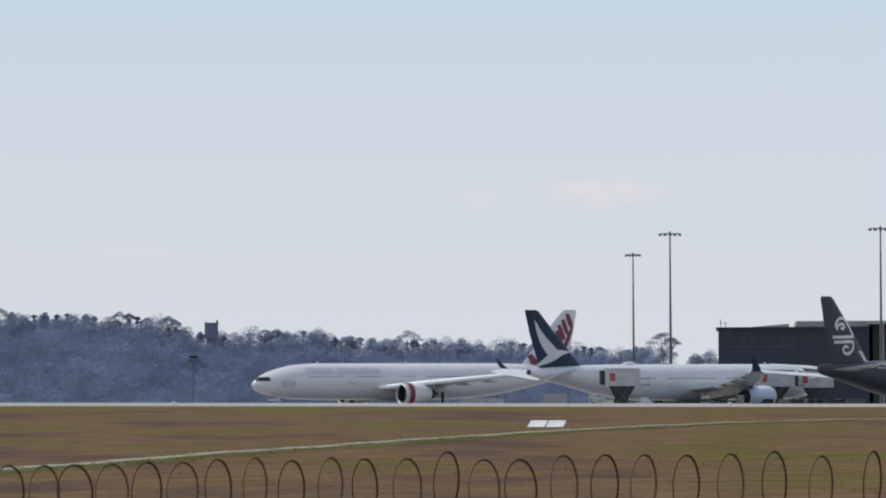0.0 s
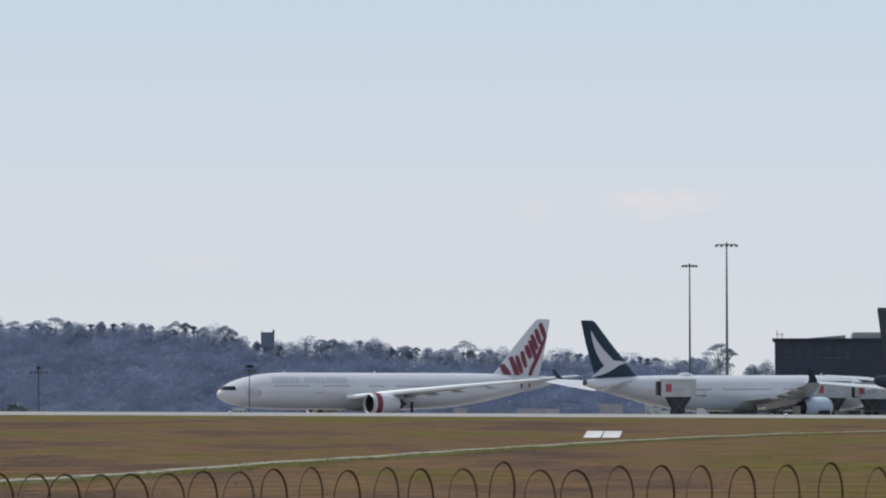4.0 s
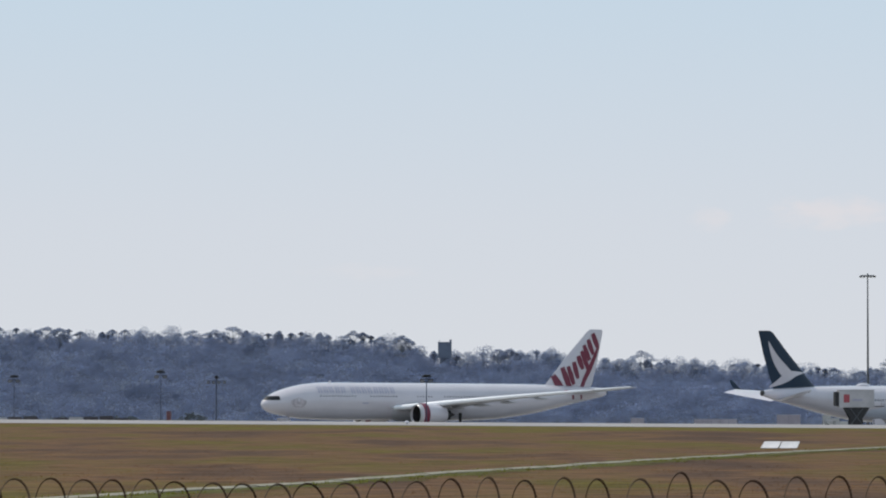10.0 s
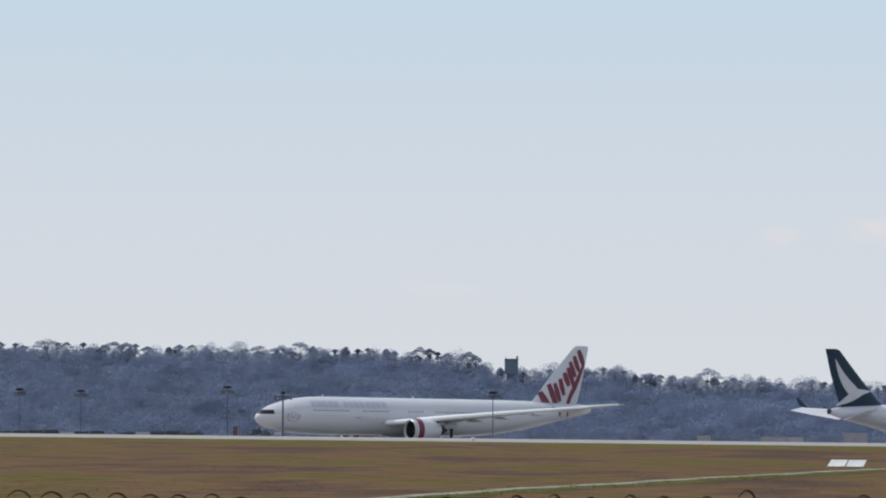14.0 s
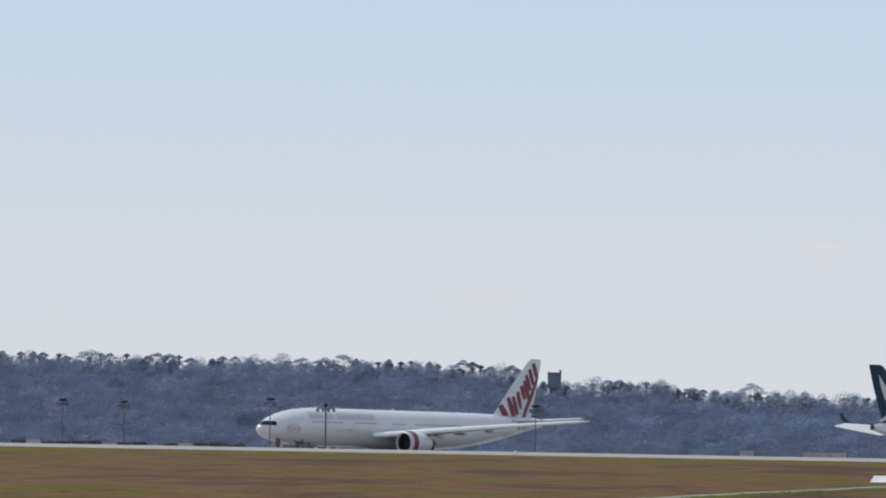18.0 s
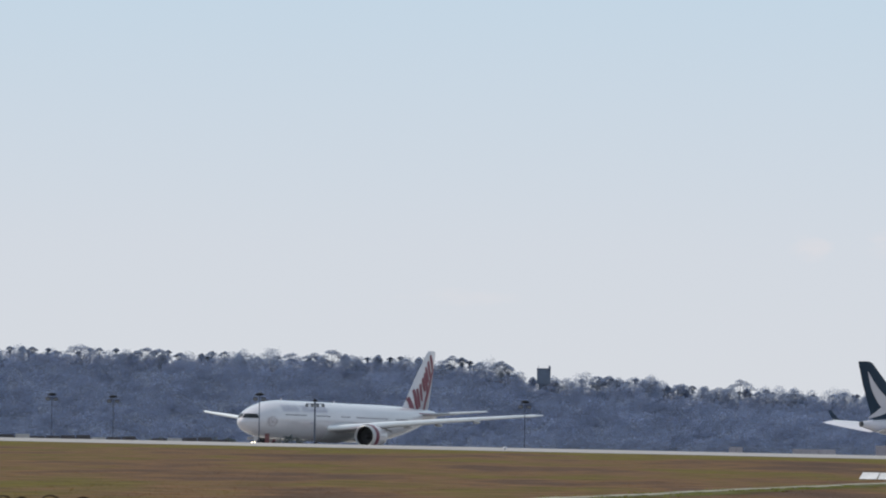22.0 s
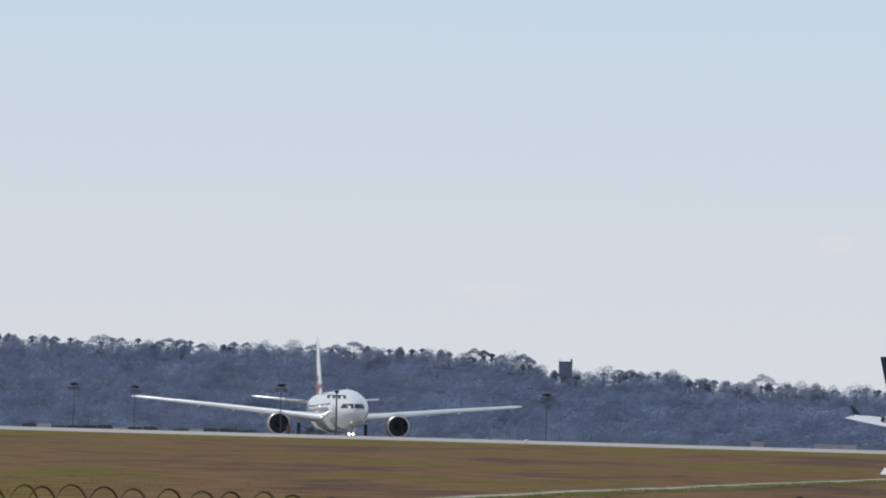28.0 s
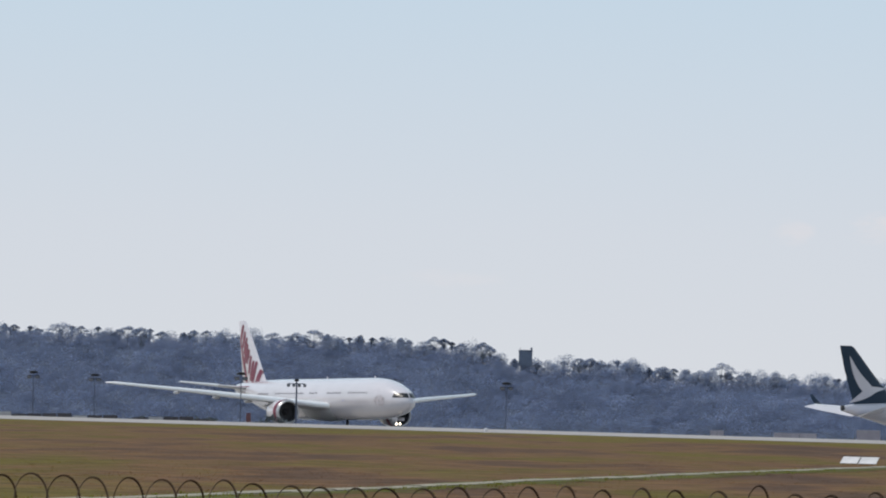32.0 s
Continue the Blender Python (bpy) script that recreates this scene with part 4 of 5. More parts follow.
# ---- dry grass tussocks ----
def tufts(name, x, y, tall, seed, label, mat, per=5):
    """Tufts of grass blades at the given places, in one mesh."""
    r = np.random.default_rng(seed)
    count = len(x)
    n = count * per
    px_, py_ = np.repeat(x, per) + r.normal(0, 0.09, n), np.repeat(y, per) + r.normal(0, 0.09, n)
    size = np.repeat(tall * (0.35 + 0.9 * r.random(count) ** 2.5), per) * r.uniform(0.6, 1.1, n)
    g = np.array([ground_z(a, b) for a, b in zip(px_, py_)])
    turn = r.uniform(0, 2 * math.pi, n)
    w = 0.3 * size
    lean = r.normal(0, 0.45, (n, 2)) * size[:, None]
    v = np.stack((np.stack((px_ - w * np.cos(turn), py_ - w * np.sin(turn), g - 0.01), 1), np.stack((px_ + w * np.cos(turn), py_ + w * np.sin(turn), g - 0.01), 1),
                  np.stack((px_ + lean[:, 0], py_ + lean[:, 1], g + size), 1)), axis=1).reshape(-1, 3)
    me = bpy.data.meshes.new(name)
    me.from_pydata(v.tolist(), [], np.arange(3 * n).reshape(-1, 3).tolist())
    me.materials.append(mat)
    return tagged(new(name, me), label, "grass", kind="stuff")


def tussocks(name, x0, x1, y0, y1, count, tall, seed, label):
    """Tufts over the field, thicker in some patches than in others."""
    r = np.random.default_rng(seed)
    y = y0 * (y1 / y0) ** r.random(count)
    x = (x0 + (x1 - x0) * r.random(count)) * y
    thick = np.array([noise.noise((a * 0.16, b * 0.035, seed)) for a, b in zip(x, y)])
    keep = thick + r.normal(0, 0.25, count) > -0.2
    return tufts(name, x[keep], y[keep], tall, seed, label, TUFT)


TUFT = blade_material()
tussocks("near_grass", -0.15, 0.16, 85, 230, 36000, 0.034, 3, "short dry brown grass of the airfield")
tussocks("far_grass", -0.15, 0.16, 230, 472, 24000, 0.03, 4, "short dry brown grass towards the runway")
# lush tufts hang over both edges of the drain
LUSH = leaf_material("lush_grass_blades", (0.095, 0.105, 0.018), 0.2, other=(0.1, 0.085, 0.025))
rnd = np.random.default_rng(14)
edge_x, edge_y = [], []
for (xa, ya), (xb, yb) in zip(line, line[1:]):
    n = int(math.hypot(xb - xa, yb - ya) * 16)
    t = rnd.random(n)
    off = np.where(rnd.random(n) < 0.4, -0.45 - rnd.exponential(0.25, n), 0.45 + rnd.exponential(0.5, n))
    x, y = xa + t * (xb - xa) + off, ya + t * (yb - ya)
    keep = np.array([noise.noise((b * 0.11, 3.0 * (o > 0), 5.5)) for b, o in zip(y, off)]) + rnd.normal(0, 0.15, n) > -0.02
    edge_x.append(x[keep])
    edge_y.append(y[keep])
tufts("verge_grass", np.concatenate(edge_x), np.concatenate(edge_y), 0.1, 15, "lush green grass tufts along the concrete drain", LUSH)

# ---- perimeter fence with barbed tape coil ----
RUST = material("rusty_barbed_tape", (0.085, 0.052, 0.038), 0.95, vary=0.5, scale=6, spec=0.1)
GREYWIRE = material("dull_barbed_tape", (0.16, 0.115, 0.085), 0.95, vary=0.4, scale=6, spec=0.1)


def ring_mesh(mat, radius, seed):
    rnd = random.Random(seed)
    n = 44
    bms = []
    wob = [1 + 0.02 * math.sin(2 * math.pi * k / n * 2 + seed) for k in range(n)]
    # the ring lies in local y-z; a helix step along x joins it to the next one
    def at(k):
        a = 2 * math.pi * k / n
        return Vector((0.006 * math.sin(a + 0.6), radius * 0.92 * wob[k % n] * math.sin(a), radius * wob[k % n] * math.cos(a)))
    bms.append(loft([[at(k) + (Vector((1, 0, 0)) * math.cos(q) + at(k).normalized() * math.sin(q)) * 0.0042 for q in [2 * math.pi * j / 5 for j in range(5)]] for k in [*range(n), 0]], cap=False))
    for k in range(n):
        p = at(k)
        tang = (at(k + 1) - at(k - 1)).normalized()
        out = Vector((0, p.y, p.z)).normalized()
        for s in (-1, 1):
            w = Vector((s * 0.005, 0, 0)) + out * 0.006 * s
            bms.append(solid([p - tang * 0.007, p + tang * 0.007, p + w + tang * 0.011, p + w - tang * 0.011, p + out * 0.003, p + w + out * 0.003], [(0, 1, 2, 3), (0, 4, 5, 3), (1, 4, 5, 2), (0, 1, 4), (3, 2, 5)]))
    return mesh_of("ring", joined(*bms), mat, smooth=False)


RINGS = [ring_mesh(RUST, 0.19, 1), ring_mesh(GREYWIRE, 0.185, 2), ring_mesh(RUST, 0.187, 3), ring_mesh(GREYWIRE, 0.19, 4)]
FX, FY, DX, DY = -1.062, 31.0, 0.2457, -0.194
coil = thing("barbed_tape_coil", Matrix.Identity(4), "rusty barbed tape coil along the top of the fence", "barbed wire")
fence = thing("perimeter_fence", Matrix.Identity(4), "grey steel perimeter fence topped with barbed tape", "fence")
rnd = random.Random(11)
# each turn of the coil, placed and turned to fit the camera's view: bearing, drop below the eye's level, half width
# seen along the view
TURNS = [(-954, 137, 26), (-901, 133, 28), (-844, 137, 29), (-792, 138, 28), (-728, 137, 26), (-671, 139, 27), (-621, 141, 26), (-561, 138, 26), (-508, 143, 28), (-443, 145, 27), (-391, 148, 28),
         (-326, 147, 26), (-272, 146, 30), (-207, 145, 27), (-146, 143, 25), (-83, 143, 27), (-20, 138, 22), (45, 135, 19), (109, 142, 22), (178, 136, 21), (239, 138, 21), (314, 138, 23), (383, 128, 21),
         (450, 141, 27), (515, 141, 27), (592, 134, 22), (664, 135, 23), (733, 134, 22), (809, 135, 22), (888, 133, 21), (966, 131, 20), (1049, 138, 20), (1141, 130, 14)]
TURNS = [(-1500 + 57 * k, 135 + 3 * (k % 3), 27) for k in range(1, 10)] + TURNS + [(1205 + 78 * k, 133 + 4 * (k % 3), 20) for k in range(6)]
for n, (u, drop, half) in enumerate(TURNS):
    y = 30.16 / (1 + 0.79 * u / 8000)
    x, r = u / 8000 * y, 0.188
    turn = math.degrees(math.asin(min(0.9, half / 8000 * y / (r * 0.92)))) + math.degrees(u / 8000)
    ob = new("ring", RINGS[(n + 1) % 4])
    ob.parent = coil
    ob.matrix_basis = pose(x, y, EYE - drop / 8000 * y - r, rnd.uniform(-3, 3), rnd.uniform(-3, 3), -turn)
part("tie_wire", tube([(FX + n * DX, FY + n * DY, 1.66 + 0.0065 * n) for n in range(-26, 40, 5)], 0.003, 6), STEEL, coil)
for n in range(-26, 40, 9):
    x, y = FX + n * DX, FY + n * DY
    part("post", tube([(x, y, -0.2), (x, y, 1.62 + 0.0065 * n)], 0.03, 8), STEEL, fence)
part("top_rail", tube([(FX + n * DX, FY + n * DY, 1.62 + 0.0065 * n) for n in range(-26, 40, 5)], 0.02, 8), STEEL, fence)
for k in range(7):
    part("strand", tube([(FX + n * DX, FY + n * DY, 0.2 + 0.2 * k) for n in (-26, 38)], 0.003, 5), STEEL, fence)

# ---- terminal ----
# bluish lift of the dark cladding puts haze into its colour
CLAD = material("dark_cladding", (0.029, 0.035, 0.06), 0.65, vary=0.3, scale=0.2, fine=0.2)
CLAD2 = material("brown_grey_cladding", (0.06, 0.055, 0.058), 0.7, vary=0.3, scale=0.2, fine=0.2)
ROOF = material("pale_roof_sheet", (0.33, 0.32, 0.3), 0.5, vary=0.15, scale=0.4)
TD = 930
tx = 868.0 / F * TD
tz = ground_z(tx + 20, TD)
ttop = height(190, TD) - tz
term = thing("terminal_building", Matrix.Translation((tx, TD, tz)) @ Matrix.Rotation(radians(-6.3), 4, "Z"), "dark clad airport terminal building with pale roof edges", "building")
part("wall", box(31, 40, ttop, at=(15.5, 20, 0)), CLAD, term)
part("roof", loft([[(x, y, z) for y, z in ((-0.6, ttop), (41, ttop), (41, ttop + 0.35), (-0.6, ttop + 0.35))] for x in (-0.5, 31.2)]), CLAD, term)
part("roof_slope", solid([(6.5, 1, ttop + 0.36), (14.6, 1, ttop + 0.36), (14.6, 30, ttop + 0.36), (6.5, 30, ttop + 0.36), (14.6, 1, ttop + 1.0), (14.6, 30, ttop + 1.0)], [(0, 1, 4), (1, 2, 5, 4), (2, 3, 5), (0, 4, 5, 3), (0, 3, 2, 1)]), ROOF, term, "pale sloping roof sheet", smooth=False)
part("upper_block", box(15, 30, 1.2, at=(23.6, 16, ttop + 0.36)), ROOF, term, "pale rooftop block")
WINB = material("dull_facade_glass", (0.028, 0.034, 0.05), 0.5, vary=0.3, scale=0.5)
for k in range(7):
    win = part("window", box(1.25, 0.1, 2.2, 0.02, at=(3.0 + 2.0 * k, -0.05, ttop - 3.6)), WINB, term)
    part("window_frame", box(1.45, 0.06, 0.12, at=(3.0 + 2.0 * k, -0.05, ttop - 3.74)), STEEL, win)
for k in range(15):
    part("cladding_panel", box(2.02, 0.08, ttop - 4.4, 0.02, at=(1.05 + 2.07 * k, -0.045, 0.3)), CLAD, term, smooth=False)
part("rooftop_aerial", tube([(0.5, 1.5, ttop), (0.5, 1.5, ttop + 2.0)], 0.07, 6), STEEL, term)
part("rooftop_aerial", tube([(1.5, 1.5, ttop), (1.5, 1.5, ttop + 1.5)], 0.07, 6), STEEL, term)
part("rooftop_rail", tube([(0.2, 1.5, ttop + 1.2), (2.0, 1.5, ttop + 1.2)], 0.05, 6), STEEL, term)
hall = thing("departure_hall", Matrix.Translation((tx + 31.4, TD - 5.5, tz)) @ Matrix.Rotation(radians(-6.3), 4, "Z"), "brown grey terminal hall with pale columns", "building")
part("wall", box(60, 36, ttop + 0.8, at=(30, 22, 0)), CLAD2, hall)
part("roof", box(62, 42, 0.7, 0.05, at=(30, 20, ttop + 0.8)), ROOF, hall, "pale flat roof edge")
for k in range(6):
    part("column", tube([(1.8 + 9.5 * k, 1.2, 0), (1.8 + 9.5 * k, 1.2, ttop + 0.8)], 0.5, 12), ROOF, hall, "pale round column")
    part("glazing", box(7.5, 0.1, ttop - 4.0, at=(6.5 + 9.5 * k, 3.93, 2.0)), WINB, hall)


# ---- catering trucks with raised boxes ----
DULL_WHITE = material("dull_white_paint", (0.52, 0.5, 0.51), 0.5, vary=0.2, scale=0.6, fine=0.15)


def catering_truck(x, y, rz, box_z, length, label):
    g = ground_z(x, y)
    truck = thing("catering_truck", Matrix.Translation((x, y, g)) @ Matrix.Rotation(radians(rz), 4, "Z"), label, "truck", "catering trucks")
    part("chassis", box(length + 1.2, 2.2, 0.35, 0.04, at=(0.4, 0, 0.75)), DARK_METAL, truck)
    cab = part("cab", loft([[(x_, -1.1, z0), (x_, 1.1, z0), (x_, 1.1, z1), (x_, -1.1, z1)] for x_, z0, z1 in ((length / 2 + 0.1, 0.6, 2.3), (length / 2 + 1.2, 0.6, 2.3), (length / 2 + 1.9, 0.6, 1.5), (length / 2 + 2.0, 0.6, 1.4))]), WHITE, truck)
    part("windscreen", solid([(length / 2 + 1.26, -0.95, 2.25), (length / 2 + 1.26, 0.95, 2.25), (length / 2 + 1.9, 0.95, 1.53), (length / 2 + 1.9, -0.95, 1.53)], [(0, 1, 2, 3)]), GLASS_DARK, cab)
    body = part("cargo_box", box(length, 2.5, 2.75, 0.06, at=(0, 0, box_z)), DULL_WHITE, truck, "white raised cargo box")
    part("roof_cap", box(length + 0.1, 2.56, 0.12, 0.03, at=(0, 0, box_z + 2.76)), DULL_WHITE, body)
    part("door", box(0.06, 2.1, 2.3, 0.01, at=(-length / 2 - 0.03, 0, box_z + 0.2)), DARK_METAL, body, "dark rear roller door")
    for s in (-1, 1):
        part("red_panel", box(0.95, 0.04, 1.3, 0.01, at=(-length / 2 + 1.2, s * 1.27, box_z + 0.8)), BRIGHT_RED, body, "red square panel")
        part("lettering_bar", box(1.6, 0.04, 0.32, at=(-length / 2 + 2.95, s * 1.27, box_z + 1.05)), SILVER, body)
    part("end_bellows", box(0.55, 2.2, 2.3, 0.08, at=(-length / 2 - 0.33, 0, box_z + 0.25)), DARK_METAL, body, "dark folding cover")
    part("front_platform", box(1.6, 2.4, 0.14, 0.02, at=(length / 2 + 0.85, 0, box_z + 0.1)), DARK_METAL, body)
    for s in (-1, 1):
        part("platform_rail", tube([(length / 2 + 0.1, s * 1.1, box_z + 1.1), (length / 2 + 1.6, s * 1.1, box_z + 1.1), (length / 2 + 1.6, s * 1.1, box_z + 0.2)], 0.035, 6), STEEL, body)
        part("lift_plate", loft([[(x_ - w, s * 0.85 - 0.12, z), (x_ + w, s * 0.85 - 0.12, z), (x_ + w, s * 0.85 + 0.12, z), (x_ - w, s * 0.85 + 0.12, z)] for x_, w, z in ((0.0, length * 0.2, 1.05), (0.0, length * 0.17, box_z * 0.55), (0.1, length * 0.36, box_z))]), DARK_METAL, truck, "dark folded scissor lift")
        for e in (-1, 1):
            part("scissor_arm", tube([(e * length * 0.2, s * 1.02, 1.1), (-e * length * 0.2, s * 1.02, box_z)], 0.09, 8), STEEL, truck)
    part("lift_ram", tube([(-0.8, 0, 1.1), (0.5, 0, box_z)], 0.14, 8), DARK_METAL, truck)
    for wx in (-length * 0.28, length / 2 + 0.9):
        for s in (-1, 1):
            wheel = part("wheel", moved(loft([[(r * math.cos(2 * math.pi * k / 16), yy, r * math.sin(2 * math.pi * k / 16)) for k in range(16)] for yy, r in ((-0.16, 0.35), (-0.14, 0.48), (0.14, 0.48), (0.16, 0.35))]), Matrix.Translation((wx, s * 0.98, 0.48))), RUBBER, truck)
            part("rim", moved(loft([[(r * math.cos(2 * math.pi * k / 12), yy, r * math.sin(2 * math.pi * k / 12)) for k in range(12)] for yy, r in ((-0.17, 0.28), (0.17, 0.28))]), Matrix.Translation((wx, s * 0.98, 0.48))), BARE, wheel)
    for s in (-1, 1):
        for e in (-1, 1):
            part("stabiliser", tube([(e * length * 0.3, s * 1.3, 0), (e * length * 0.3, s * 1.3, 0.9)], 0.09, 8), DARK_METAL, truck)
    return truck


x, y = place(695, 730)
catering_truck(x, y, 4, height(290.5, 730) - ground_z(x, y), 5.7, "white catering truck with raised box at the parked airliner's tail")
x, y = place(969, 761)
catering_truck(x, y, 2, height(293, 761) - ground_z(x, y), 6.4, "white catering truck with raised box beside an airliner's nose")
x, y = place(1041, 765)
catering_truck(x, y, -4, height(295, 765) - ground_z(x, y), 6.0, "white catering truck with raised box between two airliners")


# ---- ground vehicles ----
def tractor(x, y, rz, mat, label):
    ob = thing("baggage_tractor", stand(x, y, rz), label, "vehicle", "ground vehicles")
    part("body", loft([[(a, -0.8, 0.35), (a, 0.8, 0.35), (a, 0.8, z), (a, -0.8, z)] for a, z in ((-1.5, 0.95), (-0.3, 1.0), (0.0, 1.15), (1.5, 1.05), (1.55, 0.8))]), mat, ob)
    part("canopy", box(1.6, 1.5, 0.08, 0.03, at=(-0.5, 0, 1.95)), mat, ob)
    for a in (-1.2, 0.2):
        for s in (-0.7, 0.7):
            part("canopy_post", tube([(a, s, 0.95), (a, s, 1.95)], 0.04, 6), DARK_METAL, ob)
    part("seat", box(0.5, 1.1, 0.5, 0.08, at=(-0.9, 0, 0.95)), RUBBER, ob)
    for a in (-1.0, 1.0):
        for s in (-0.75, 0.75):
            part("wheel", moved(loft([[(r * math.cos(2 * math.pi * k / 14), yy, r * math.sin(2 * math.pi * k / 14)) for k in range(14)] for yy, r in ((-0.12, 0.26), (-0.1, 0.36), (0.1, 0.36), (0.12, 0.26))]), Matrix.Translation((a, s, 0.36))), RUBBER, ob)


def van(x, y, rz, mat, label):
    ob = thing("service_van", stand(x, y, rz), label, "van", "ground vehicles")
    body = part("body", loft([[(a, -0.95, 0.4), (a, 0.95, 0.4), (a, 0.98, 1.2), (a, 0.85, z), (a, -0.85, z), (a, -0.98, 1.2)] for a, z in ((-2.4, 1.9), (-2.3, 2.1), (1.0, 2.1), (1.5, 1.8), (2.1, 1.25), (2.45, 1.21))]), mat, ob)
    for s in (-1, 1):
        for a in (-1.6, -0.3):
            part("side_window", box(1.0, 0.04, 0.5, at=(a, s * 0.93, 1.4)), GLASS_DARK, body)
        for a in (-1.5, 1.5):
            part("wheel", moved(loft([[(r * math.cos(2 * math.pi * k / 14), yy, r * math.sin(2 * math.pi * k / 14)) for k in range(14)] for yy, r in ((-0.12, 0.26), (-0.1, 0.36), (0.1, 0.36), (0.12, 0.26))]), Matrix.Translation((a, s * 0.86, 0.36))), RUBBER, ob)
    part("windscreen", solid([(1.06, -0.8, 2.08), (1.06, 0.8, 2.08), (1.56, 0.82, 1.78), (2.05, 0.84, 1.3), (2.05, -0.84, 1.3), (1.56, -0.82, 1.78)], [(0, 1, 2, 5), (5, 2, 3, 4)]), GLASS_DARK, body)


# the white tractor is added where whitish dust haze lies under the tail
for u, d, rz, mat, lab in ((655, 722, 5, WHITE, "white baggage tractor added for the whitish dust under an airliner's tail"), (1025, 742, 170, DARK_METAL, "dark baggage tractor with canopy beside a catering truck")):
    x, y = place(u, d)
    tractor(x, y, rz, mat, lab)
for u, d, rz, mat, lab in ((1048, 735, 8, STEEL, "grey service van beside catering trucks"), (809, 712, 175, DARK_METAL, "dark service van beside the parked airliner")):
    x, y = place(u, d)
    van(x, y, rz, mat, lab)

# loader added to fill the tan patch below the parked jet's wing
SAND = material("sand_coloured_paint", (0.26, 0.225, 0.2), 0.6, vary=0.25, scale=0.8)
x, y = place(870, 722)
ob = thing("cargo_loader", stand(x, y, 28), "added sand-coloured loader that fills the tan patch under a wing", "loader", "ground vehicles")
part("chassis", box(6.4, 2.4, 0.7, 0.06, at=(0, 0, 0.45)), SAND, ob)
bridge = part("bridge", moved(box(6.0, 2.5, 0.35, 0.05), pose(0.2, 0, 2.5, 0, -9, 0)), SAND, ob)
for s in (-1, 1):
    part("side_rail", moved(box(6.0, 0.08, 0.5, 0.02, at=(0, s * 1.22, 0.3)), pose(0.2, 0, 2.5, 0, -9, 0)), SAND, bridge)
    for e in (-1, 1):
        part("lift_arm", tube([(e * 2.2, s * 0.95, 1.0), (-e * 2.2, s * 0.95, 2.55)], 0.11, 8), DARK_METAL, ob)
    for wx in (-2.2, 2.2):
        part("wheel", moved(loft([[(q * math.cos(2 * math.pi * k / 14), yy, q * math.sin(2 * math.pi * k / 14)) for k in range(14)] for yy, q in ((-0.14, 0.3), (-0.12, 0.42), (0.12, 0.42), (0.14, 0.3))]), Matrix.Translation((wx, s * 1.1, 0.42))), RUBBER, ob)
part("operator_cab", box(1.0, 0.9, 1.5, 0.06, at=(2.9, -1.5, 1.15)), SAND, ob)


def container_dolly(x, y, rz, mat, label):
    ob = thing("container_dolly", stand(x, y, rz), label, "dolly", "container dollies")
    part("deck", box(3.2, 2.0, 0.14, 0.03, at=(0, 0, 0.5)), DARK_METAL, ob)
    part("container", loft([[(a, -0.95, 0.66), (a, 0.95, 0.66), (a, 0.95, 2.2), (a, -0.95, 2.2)] for a in (-1.5, 1.1)] + [[(1.5, -0.95, 1.1), (1.5, 0.95, 1.1), (1.5, 0.95, 2.2), (1.5, -0.95, 2.2)]]), mat, ob, "closed cargo container", smooth=False)
    part("tow_bar", tube([(1.6, 0, 0.5), (2.5, 0, 0.4)], 0.05, 6), DARK_METAL, ob)
    for a in (-1.1, 1.1):
        for s in (-0.8, 0.8):
            part("wheel", moved(loft([[(q * math.cos(2 * math.pi * k / 12), yy, q * math.sin(2 * math.pi * k / 12)) for k in range(12)] for yy, q in ((-0.08, 0.16), (-0.06, 0.25), (0.06, 0.25), (0.08, 0.16))]), Matrix.Translation((a, s, 0.25))), RUBBER, ob)


# dollies added to fill the dark clutter below the raised truck boxes
for u, d, rz, mat in ((948, 752, 3, DARK_METAL), (992, 756, -2, SAND), (1012, 750, 4, DARK_METAL), (1078, 754, 0, DARK_METAL), (1112, 752, 5, STEEL)):
    x, y = place(u, d)
    container_dolly(x, y, rz, mat, "dark cargo container on a low dolly" if mat is not SAND else "sand-coloured cargo container on a low dolly")

# sloping panels behind the parked jets, added to stand in for pale dust haze
for u0, u1, v, d, tone, lab in ((637, 682, 304, 905, (0.42, 0.41, 0.39), "pale sloping panels standing in for dust haze beyond the apron"), (556, 598, 303, 912, (0.34, 0.3, 0.33), "dull panels standing in for dust haze beyond the apron"), (410, 486, 311, 915, (0.33, 0.3, 0.33), "low pale grey panels standing in for haze at the foot of the woods"), (298, 322, 309, 915, (0.33, 0.3, 0.33), "low pale grey panels standing in for haze at the foot of the woods")):
    (xa, ya), (xb, yb) = place(u0, d), place(u1, d)
    g = ground_z(xa, d)
    h, w = height(v, d) - g, xb - xa
    ob = thing("dust_haze_panel", Matrix.Translation((xa, d, g)), lab, "fence", "blast fences")
    paint = material("haze_panel_sheet", tone, 0.8, vary=0.2, scale=0.5)
    n = max(2, int(w / 1.6))
    for k in range(n):
        a, b = w * k / n + 0.02, w * (k + 1) / n - 0.02
        fall = 1 - 0.45 * (k / n) if u0 > 600 else 1.0
        part("panel", solid([(a, 0, 0), (b, 0, 0), (b, 0.9, h * fall), (a, 0.9, h * fall), (a, 0.1, 0), (b, 0.1, 0), (b, 1.0, h * fall), (a, 1.0, h * fall)], [(0, 1, 2, 3), (4, 7, 6, 5), (0, 4, 5, 1), (1, 5, 6, 2), (2, 6, 7, 3), (3, 7, 4, 0)]), paint, ob, smooth=False)
        part("strut", tube([(a + 0.1, 1.9, 0), (a + 0.1, 0.95, h * 0.8 * fall)], 0.06, 6), STEEL, ob)

